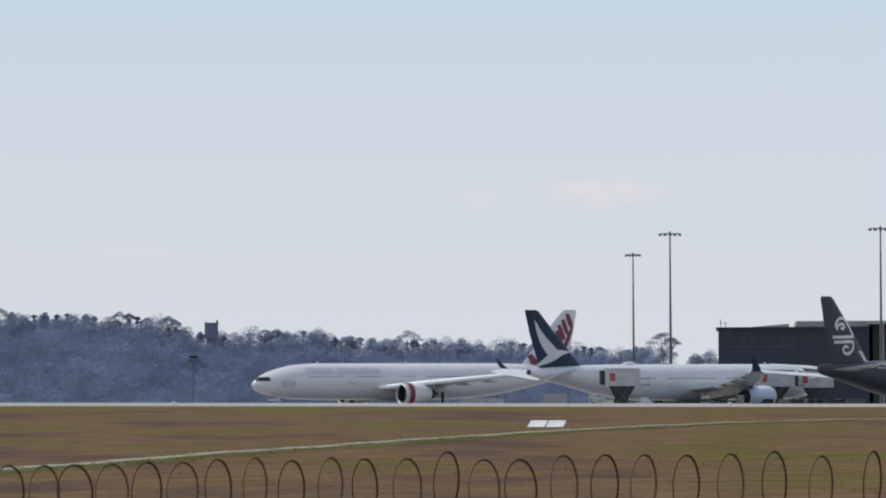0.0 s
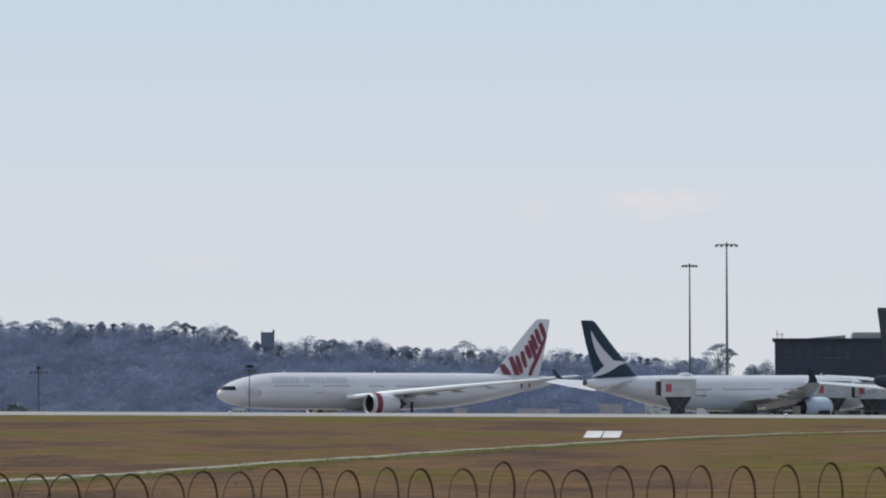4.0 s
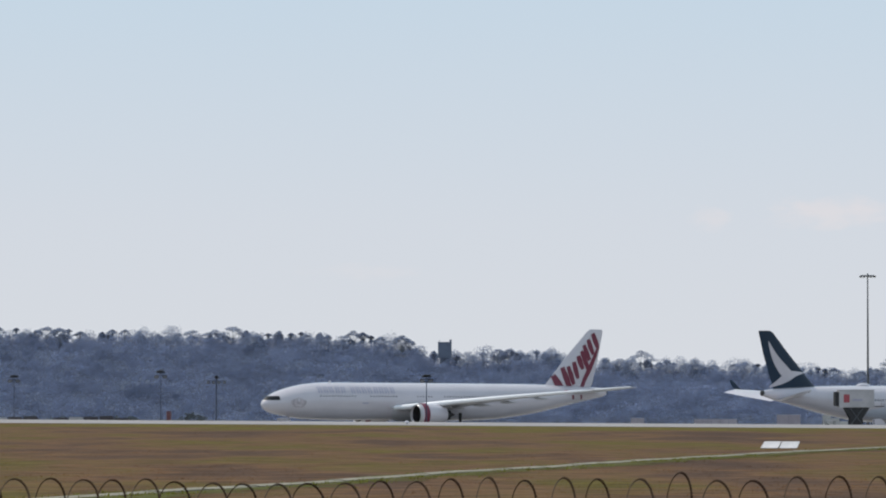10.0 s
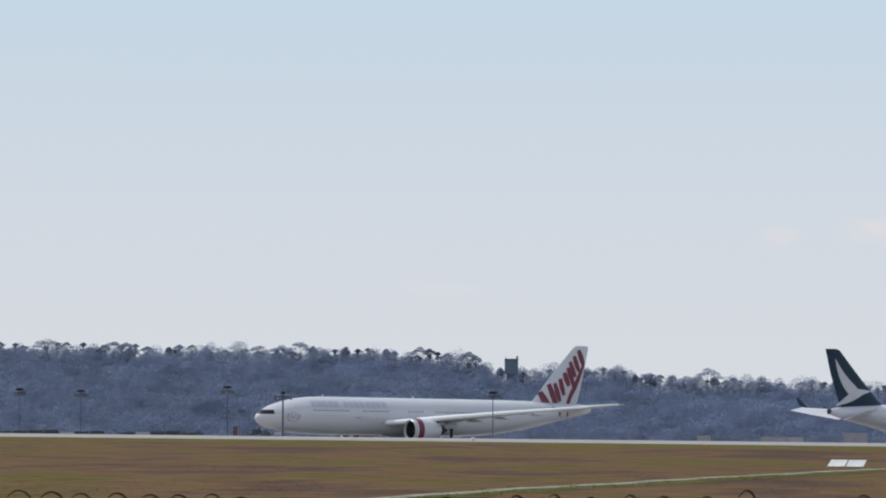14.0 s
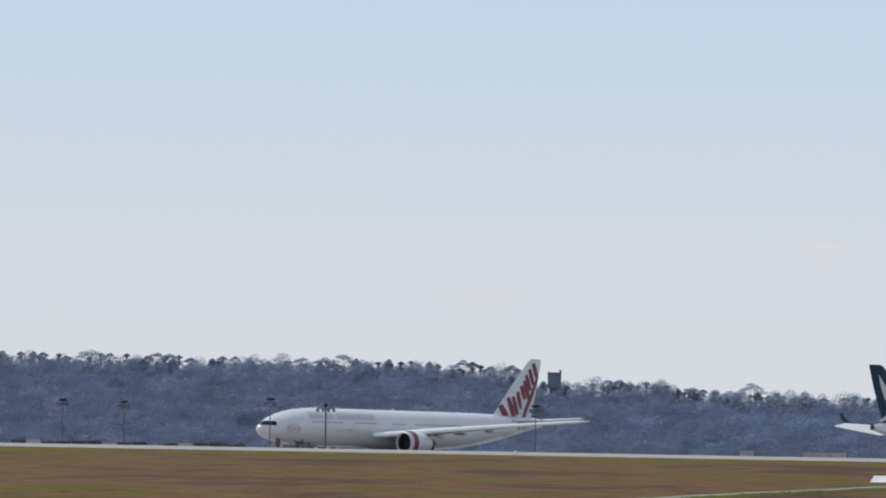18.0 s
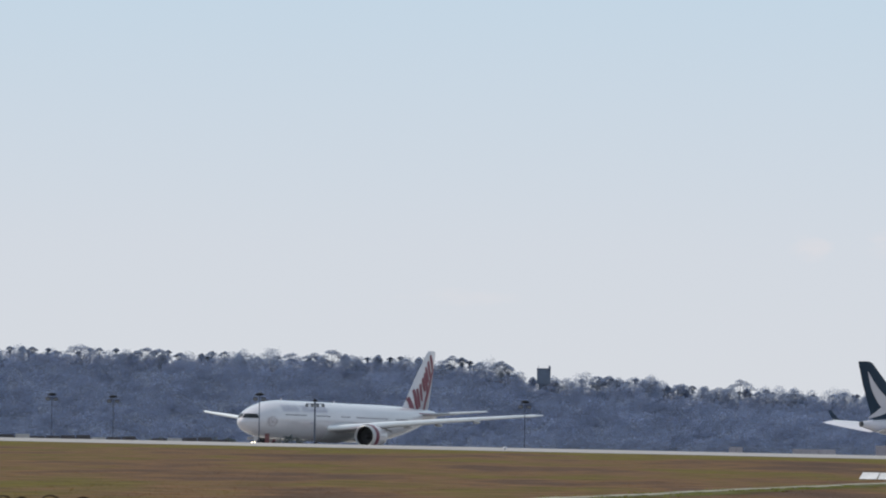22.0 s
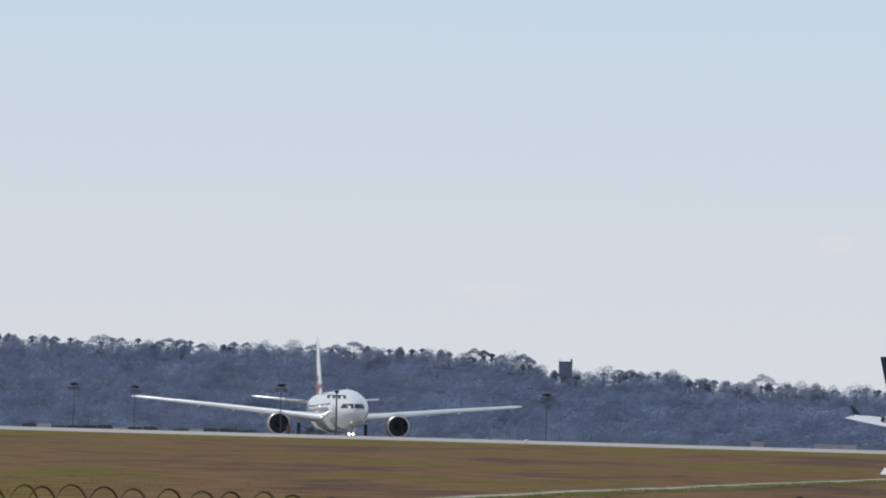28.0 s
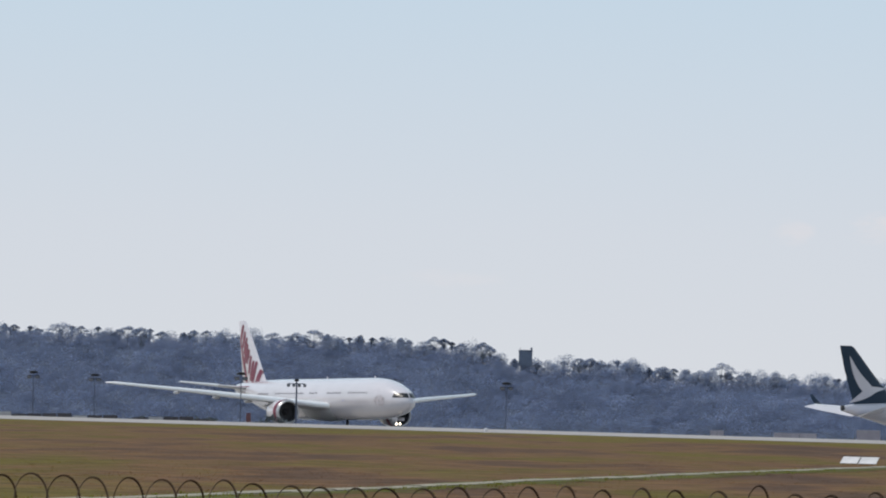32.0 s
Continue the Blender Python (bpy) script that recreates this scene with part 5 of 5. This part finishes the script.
# ---- small things along the apron's near edge ----
x, y = place(-519, 655)
FADED = material("faded_red_paint", (0.19, 0.08, 0.08), 0.8, vary=0.3, scale=2)
ob = thing("equipment_box", stand(x, y, 0), "faded red equipment box on a post near lamp posts", "equipment box")
part("post", tube([(0, 0, 0), (0, 0, 1.2)], 0.06, 8), STEEL, ob)
part("box", box(0.65, 0.45, 1.3, 0.05, at=(0, 0, 0.9)), FADED, ob)
part("lid", box(0.72, 0.5, 0.1, 0.03, at=(0, 0, 2.2)), FADED, ob)
BUSH = leaf_material("dark_shrub_leaves", (0.06, 0.07, 0.075))


def clump_points(n, rx, ry, rz, seed):
    r = random.Random(seed)
    out = []
    while len(out) < n:
        p = [r.uniform(-1, 1) for _ in range(3)]
        if sum(a * a for a in p) < 1:
            out.append((p[0] * rx, p[1] * ry, p[2] * rz))
    return out


def leaf_cloud(points, size, seed, per=9):
    """Sprays of small leaf blades turned every way, in one mesh: per blades round each point."""
    r = np.random.default_rng(seed)
    pts = np.repeat(np.array(points), per, axis=0)
    n = len(pts)
    pts = pts + r.normal(0, size * 0.55, (n, 3)) * np.array((1.0, 1.0, 0.7))
    a = r.normal(0, 1, (n, 3))
    a /= np.linalg.norm(a, axis=1, keepdims=True)
    b = np.cross(a, r.normal(0, 1, (n, 3)))
    b /= np.linalg.norm(b, axis=1, keepdims=True)
    s = size * r.uniform(0.45, 1.0, (n, 1))
    bend = np.cross(a, b) * s * 0.2
    v = np.stack((pts - a * s, pts + b * s * 0.5 + bend, pts + a * s, pts - b * s * 0.5 + bend), axis=1).reshape(-1, 3)
    f = (np.array([(0, 1, 2), (0, 2, 3)])[None] + 4 * np.arange(n)[:, None, None]).reshape(-1, 3)
    me = bpy.data.meshes.new("leaves")
    me.from_pydata(v.tolist(), [], f.tolist())
    me.update()
    return me


for u, d, wide, high in ((-478, 652, 2.6, 0.9), (-700, 664, 3.2, 0.6), (-620, 660, 2.2, 0.5), (-585, 660, 1.6, 0.5), (-760, 668, 2.0, 0.5)):
    x, y = place(u, d)
    ob = thing("shrub", stand(x, y, 0), "low dark green shrub at the edge of the apron", "shrub", "low shrubs")
    me = leaf_cloud([(a, b, abs(c) + 0.15) for a, b, c in clump_points(60, wide, 0.8, high + 0.9, int(-u))], 0.28, int(-u))
    me.materials.append(BUSH)
    leaves = new("leaves", me)
    leaves.parent = ob
    part("stem", tube([(0, 0, 0), (0.2, 0, 0.7)], [0.06, 0.03], 6), TAN, ob)
BAR = material("weathered_barrier", (0.42, 0.4, 0.4), 0.85, vary=0.3, scale=0.8)
BAR_DARK = material("dark_barrier", (0.07, 0.062, 0.068), 0.85, vary=0.3, scale=0.8)
for k in range(25):
    u = -1250 + 27 * k
    if k in (3, 8, 9, 19):
        continue
    x, y = place(u, 645)
    ob = thing("road_barrier", stand(x, y, 0), "weathered pale concrete road barrier along the apron's edge" if k % 5 == 1 else "dark concrete road barrier along the apron's edge", "barrier", "concrete barriers")
    part("block", loft([[(a, -0.3, 0), (a, 0.3, 0), (a, 0.24, 0.25), (a, 0.12, 1.12 + 0.09 * (k * 5 % 4)), (a, -0.12, 1.12 + 0.09 * (k * 5 % 4)), (a, -0.24, 0.25)] for a in (-1.0, 1.0)]), BAR if k % 5 == 1 else BAR_DARK, ob, smooth=False)
    part("reflector", box(0.12, 0.03, 0.1, at=(0.4, -0.27, 0.3)), BRIGHT_RED, ob)

# ---- water tower among the trees ----
TOWD = 1640
x, y = place(-31, TOWD)
g = ground_z(x, y)
tt = height(176.5, TOWD) - g
tower = thing("water_tower", Matrix.Translation((x, y, g)), "square grey concrete water tower above the trees", "tower")
TOWER = material("tower_concrete", (0.2, 0.23, 0.3), 0.85, vary=0.2, scale=0.5, fine=0.2)
part("shaft", box(3.6, 3.6, tt - 5.5, at=(0, 0, 0)), TOWER, tower)
part("tank", box(4.9, 4.9, 5.5, 0.1, at=(0, 0, tt - 5.5)), TOWER, tower)
part("parapet", box(5.15, 5.15, 0.35, 0.04, at=(0, 0, tt - 0.02)), TOWER, tower)
part("ladder_cage", box(0.7, 0.6, 1.0, 0.05, at=(2.1, -1.9, tt + 0.3)), TOWER, tower)
part("aerial", tube([(-2.0, -2.0, tt), (-2.0, -2.0, tt + 1.1)], 0.08, 6), STEEL, tower)

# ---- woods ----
# the blue-grey of distant haze is put into the woods' leaf colours
LEAF_FAR = foliage_material("hazed_leaves", (0.096, 0.119, 0.184), 0.36)
# lighter copy of the leaves: light painted into the dark skyline crowns
LEAF_TOP = foliage_material("brightened_hazed_leaves", (0.165, 0.193, 0.258), 0.13)
BARK = material("grey_bark", (0.2, 0.21, 0.24), 0.9, vary=0.4, scale=0.8)
SKYLINE = ((-1500, 150), (-900, 150), (-690, 157), (-560, 155), (-380, 158), (-250, 161), (-180, 166), (-95, 176), (-50, 192), (0, 196), (60, 192), (150, 193), (200, 206), (300, 208), (345, 210), (430, 211), (520, 213),
           (640, 219), (680, 226), (740, 224), (790, 240), (950, 242), (1600, 236))


def skyline(u):
    for (a, va), (b, vb) in zip(SKYLINE, SKYLINE[1:]):
        if a <= u <= b:
            return va + (vb - va) * (u - a) / (b - a)
    return SKYLINE[0][1] if u < 0 else SKYLINE[-1][1]


def soft_normals(me, ways):
    """Bends each leaf's shading direction to its clump's side, to even out the light as haze would."""
    ways = ways / np.linalg.norm(ways, axis=1, keepdims=True)
    me.polygons.foreach_set("use_smooth", [True] * len(me.polygons))
    me.normals_split_custom_set_from_vertices(np.repeat(ways, 3, axis=0).tolist())


def dome_leaves(domes, size, seed, ragged=0.3, loose=0.9):
    """Leaf blades over domes of (x, y, z of the top, radius, rise, count), lying roughly along each dome's face."""
    r = np.random.default_rng(seed)
    d = np.array(domes)
    d = np.repeat(d, d[:, 5].astype(int), axis=0)
    n = len(d)
    a, c = r.uniform(0, 2 * math.pi, n), r.uniform(-0.35, 1, n)
    s = np.sqrt(1 - c * c)
    way = np.stack((s * np.cos(a), s * np.sin(a), c), 1)
    bump = 1 + 0.25 * ragged * np.sin(5 * a + d[:, 0]) * s + 0.2 * ragged * np.sin(9 * c + d[:, 1])
    depth = 1 - 0.6 * ragged * r.random(n) ** 2 + r.normal(0, 0.18 * ragged, n)
    p = np.stack((d[:, 0] + way[:, 0] * d[:, 3] * bump * depth, d[:, 1] + way[:, 1] * d[:, 3] * bump * depth, d[:, 2] - d[:, 4] + way[:, 2] * d[:, 4] * bump * depth), 1)
    nrm = way + r.normal(0, loose, (n, 3))
    nrm *= np.sign(np.sum(nrm * way, axis=1, keepdims=True)) / np.linalg.norm(nrm, axis=1, keepdims=True)
    e = np.cross(nrm, r.normal(0, 1, (n, 3)))
    e /= np.linalg.norm(e, axis=1, keepdims=True)
    f = np.cross(nrm, e)
    k = size * r.uniform(0.55, 1.0, (n, 1))
    v = np.stack((p - e * k, p - f * k * 1.1, p + e * k), axis=1).reshape(-1, 3)
    me = bpy.data.meshes.new("leaves")
    me.from_pydata(v.tolist(), [], np.arange(3 * n).reshape(-1, 3).tolist())
    soft_normals(me, way * np.array((1, 1, 0.3)) + 0.15 * nrm)
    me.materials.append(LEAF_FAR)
    return me


def skyline_tree(u, half, v, d, seed, open_crown):
    """A eucalypt whose crown tops out at v; half is its half width in lens units."""
    r = random.Random(seed)
    x, y = place(u, d)
    g = ground_z(x, y)
    h, w = height(v, d) - g, (1.45 if open_crown else 1.7) * half / F * d
    ob = thing("tree", Matrix.Translation((x, y, g)), "tall eucalypt with an open umbrella crown on the skyline" if open_crown else "dense round-crowned eucalypt rising above the woods", "tree", "eucalypts on the skyline")
    fork = h - (1.5 if open_crown else 2.0) * w
    bars = [tube([(0, 0, -1), (0.2, 0, fork * 0.5), (0, 0, fork)], [0.4, 0.32, 0.24], 6)]
    domes = []
    n = r.randint(6, 9) if open_crown else r.randint(6, 9)
    for k in range(n):
        s = -1 + 2 * (k + r.uniform(0.2, 0.8)) / n
        lx, ly = s * w * 0.8, r.uniform(-0.5, 0.5) * w
        rad = w * (r.uniform(0.26, 0.38) if open_crown else r.uniform(0.34, 0.5))
        top = h - (0.5 if open_crown else 0.75) * w * s * s - r.uniform(0, 0.2 if open_crown else 0.4) * w
        if k == n // 2:
            top = h
        rise = rad * (0.5 if open_crown else 0.85)
        domes.append((lx, ly, top, rad, rise, int(90 + 110 * rad)))
        bars.append(tube([(0, 0, fork), (lx * 0.55, ly * 0.5, fork + (top - fork) * 0.5), (lx, ly, top - rise)], [0.2, 0.13, 0.05], 5))
        if not open_crown:
            domes.append((lx * 0.9, ly - 0.2 * w, top - rad * 1.1, rad * 1.1, rad * 0.8, int(90 + 110 * rad)))
    for k in range(3 if open_crown else 7):
        rad = w * r.uniform(0.35, 0.6)
        domes.append((r.uniform(-0.7, 0.7) * w, r.uniform(-0.4, 0.4) * w, h - w * r.uniform(1.1, 2.0), rad, rad * 0.8, int(90 + 100 * rad)))
    part("trunk", joined(*bars), BARK, ob)
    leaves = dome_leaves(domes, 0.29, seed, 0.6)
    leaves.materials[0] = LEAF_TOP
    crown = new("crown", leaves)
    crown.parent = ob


PEAKS_LEFT = ((-855, 22, 144), (-800, 20, 153), (-773, 14, 151), (-736, 12, 148), (-713, 16, 150), (-660, 18, 154), (-620, 18, 155), (-584, 18, 153), (-561, 16, 149), (-514, 20, 146), (-478, 18, 154), (-440, 16, 153), (-408, 17, 147), (-370, 14, 157),
              (-333, 18, 158), (-299, 15, 161), (-276, 14, 156), (-246, 18, 158), (-212, 14, 163), (-193, 13, 155), (-176, 8, 158), (-130, 20, 159), (-106, 14, 163), (-77, 14, 180))
PEAKS_MIDDLE = ((-14, 11, 188), (12, 14, 191), (40, 18, 180), (64, 12, 188), (84, 12, 187), (103, 12, 190), (125, 14, 187), (157, 12, 184), (180, 14, 194), (210, 16, 199), (250, 15, 203), (279, 16, 204), (297, 11, 202), (317, 20, 190), (359, 16, 202), (386, 18, 200),
                (413, 12, 203), (439, 14, 207), (474, 20, 202), (500, 16, 204))
PEAKS_RIGHT = ((542, 22, 213), (583, 24, 211), (615, 22, 210), (645, 18, 218), (668, 14, 224), (693, 16, 221), (720, 16, 219), (741, 12, 218), (770, 21, 196), (784, 11, 205), (764, 18, 222), (828, 9, 233), (852, 13, 226), (-960, 18, 146), (-1010, 16, 150), (-910, 16, 151), (-1060, 18, 148))
for k, (u, half, v) in enumerate(PEAKS_LEFT + PEAKS_MIDDLE + PEAKS_RIGHT):
    d = 1380 + (k * 7) % 5 * 4 if u > 750 else 1625 + (k * 7) % 9 * 4
    skyline_tree(u, half, v, d, 300 + k, u in (-736, -713, -408, -176, -193, -106, -478, -440, 64, 84, 210, 317, 279, 770, 784, -855))


# small flat-topped eucalypts stand out of the canopy all along the ridge
rnd = random.Random(52)
u, k = -1320.0, 0
while u < 760:
    half = 3.6 + 6 * rnd.random() ** 2
    skyline_tree(u, half, skyline(u) - rnd.uniform(-7, 5), 1644 + (k * 5) % 7 * 4, 700 + k, rnd.random() < 0.75)
    u += half * rnd.uniform(1.3, 5.5)
    k += 1

# the mass of the woods climbs the slope in many crowns, with shaded undergrowth below them
def canopy_z(x, y):
    t = max(0.0, min(1.0, (y - 1400) / 235))
    u = x / y * F
    v = 316 - (314 - 4 * max(0.0, min(1.0, (u + 200) / 300)) - skyline(u)) * t ** 0.9
    return max(height(v, y), ground_z(x, y) - 0.5)


rnd = random.Random(21)
domes = []
for row in range(14):
    y0 = 1403 + 19.2 * row
    u = -1330 + rnd.uniform(0, 40)
    while u < 1380:
        y = y0 + rnd.uniform(-9, 9)
        rad = rnd.uniform(2.3, 5.4) * (1.3 if u > -60 else 1.0)
        x = u / F * y
        top = canopy_z(x, y) + rnd.uniform(-3.6, 1.0)
        if not (770 < u and row > 11):
            for k in range(rnd.randint(4, 6)):
                lobe = rad * rnd.uniform(0.4, 0.68)
                a, off = rnd.uniform(0, 2 * math.pi), rad * rnd.uniform(0.25, 0.75)
                domes.append((x + off * math.cos(a), y + off * math.sin(a), top - rad * rnd.uniform(0.0, 1.1) * (k > 0), lobe, lobe * rnd.uniform(0.6, 1.0), int(37 * lobe * lobe) + 23))
        u += rad * 5.3 * rnd.uniform(0.85, 1.5)
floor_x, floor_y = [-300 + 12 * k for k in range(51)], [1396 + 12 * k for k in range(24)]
ob = new("undergrowth", mesh_of("undergrowth", sheet(floor_x, floor_y, lambda x, y: canopy_z(x, y) - 5.0), material("hazed_undergrowth_leaves", (0.11, 0.135, 0.19), 0.9, vary=0.25, scale=0.1, fine=0.2, spec=0.1)))
tagged(ob, "dense shaded undergrowth of woods on a low hill, painted blue-grey for haze", "woods", kind="stuff")
# loose inner foliage fills the gaps between the crowns, with the same haze in its colour
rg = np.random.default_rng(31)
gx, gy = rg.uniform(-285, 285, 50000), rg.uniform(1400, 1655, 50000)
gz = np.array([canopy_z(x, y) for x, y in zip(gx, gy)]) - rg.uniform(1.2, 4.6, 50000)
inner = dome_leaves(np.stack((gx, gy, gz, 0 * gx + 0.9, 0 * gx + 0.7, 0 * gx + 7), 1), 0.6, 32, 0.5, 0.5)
inner.materials[0] = foliage_material("inner_hazed_leaves", (0.099, 0.123, 0.19), 0.36)
tagged(new("inner_foliage", inner), "loose inner foliage between the crowns, painted blue-grey for haze", "woods", kind="stuff")
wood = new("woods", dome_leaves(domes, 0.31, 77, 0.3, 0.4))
tagged(wood, "eucalypt woods climbing a low hill, painted blue-grey for haze", "woods", kind="stuff")



def motions():
    rows = []
    for t, x, y, z, head, pitch in TAXI:
        n = Vector((0.0044, 0.0096, 1)).normalized()
        f = Vector((math.cos(radians(head)), math.sin(radians(head)), 0))
        f = (f - n * f.dot(n)).normalized()
        l = n.cross(f)
        m = Matrix((f, l, n)).transposed().to_4x4()
        m.translation = (x, y, z)
        rows.append((t, m @ Matrix.Rotation(radians(pitch), 4, "Y")))
    walk(taxiing, rows)


# seconds, place of the nose on the ground, heading, nose-down pitch
TAXI = [(0.0, 3.6, 797.7, -2.8, 212.1, 0.41), (2.0, -4.5, 792.8, -2.75, 212.1, 0.398), (5.0, -16.1, 785.6, -2.65, 212.3, 0.38), (9.0, -31.2, 776.2, -2.75, 212.8, 0.3), (11.0, -38.3, 771.6, -2.595, 213.6, 0.15),
        (13.0, -44.2, 766.4, -2.43, 215.5, 0.0), (15.0, -48.6, 759.6, -2.38, 219.6, -0.05), (17.0, -51.4, 751.4, -2.34, 225.7, -0.1), (19.0, -52.6, 742.3, -2.3, 233.4, -0.1), (21.0, -52.4, 732.6, -2.1, 241.6, -0.11),
        (23.0, -50.6, 722.8, -1.9, 250.0, -0.12), (24.5, -47.6, 715.0, -1.815, 257.8, -0.138), (26.0, -43.0, 707.6, -1.73, 266.4, -0.156), (28.0, -35.2, 699.5, -1.67, 278.4, -0.18), (30.0, -26.8, 693.3, -1.6, 289.2, -0.2),
        (32.0, -19.8, 687.9, -1.53, 295.6, -0.22)]
motions()
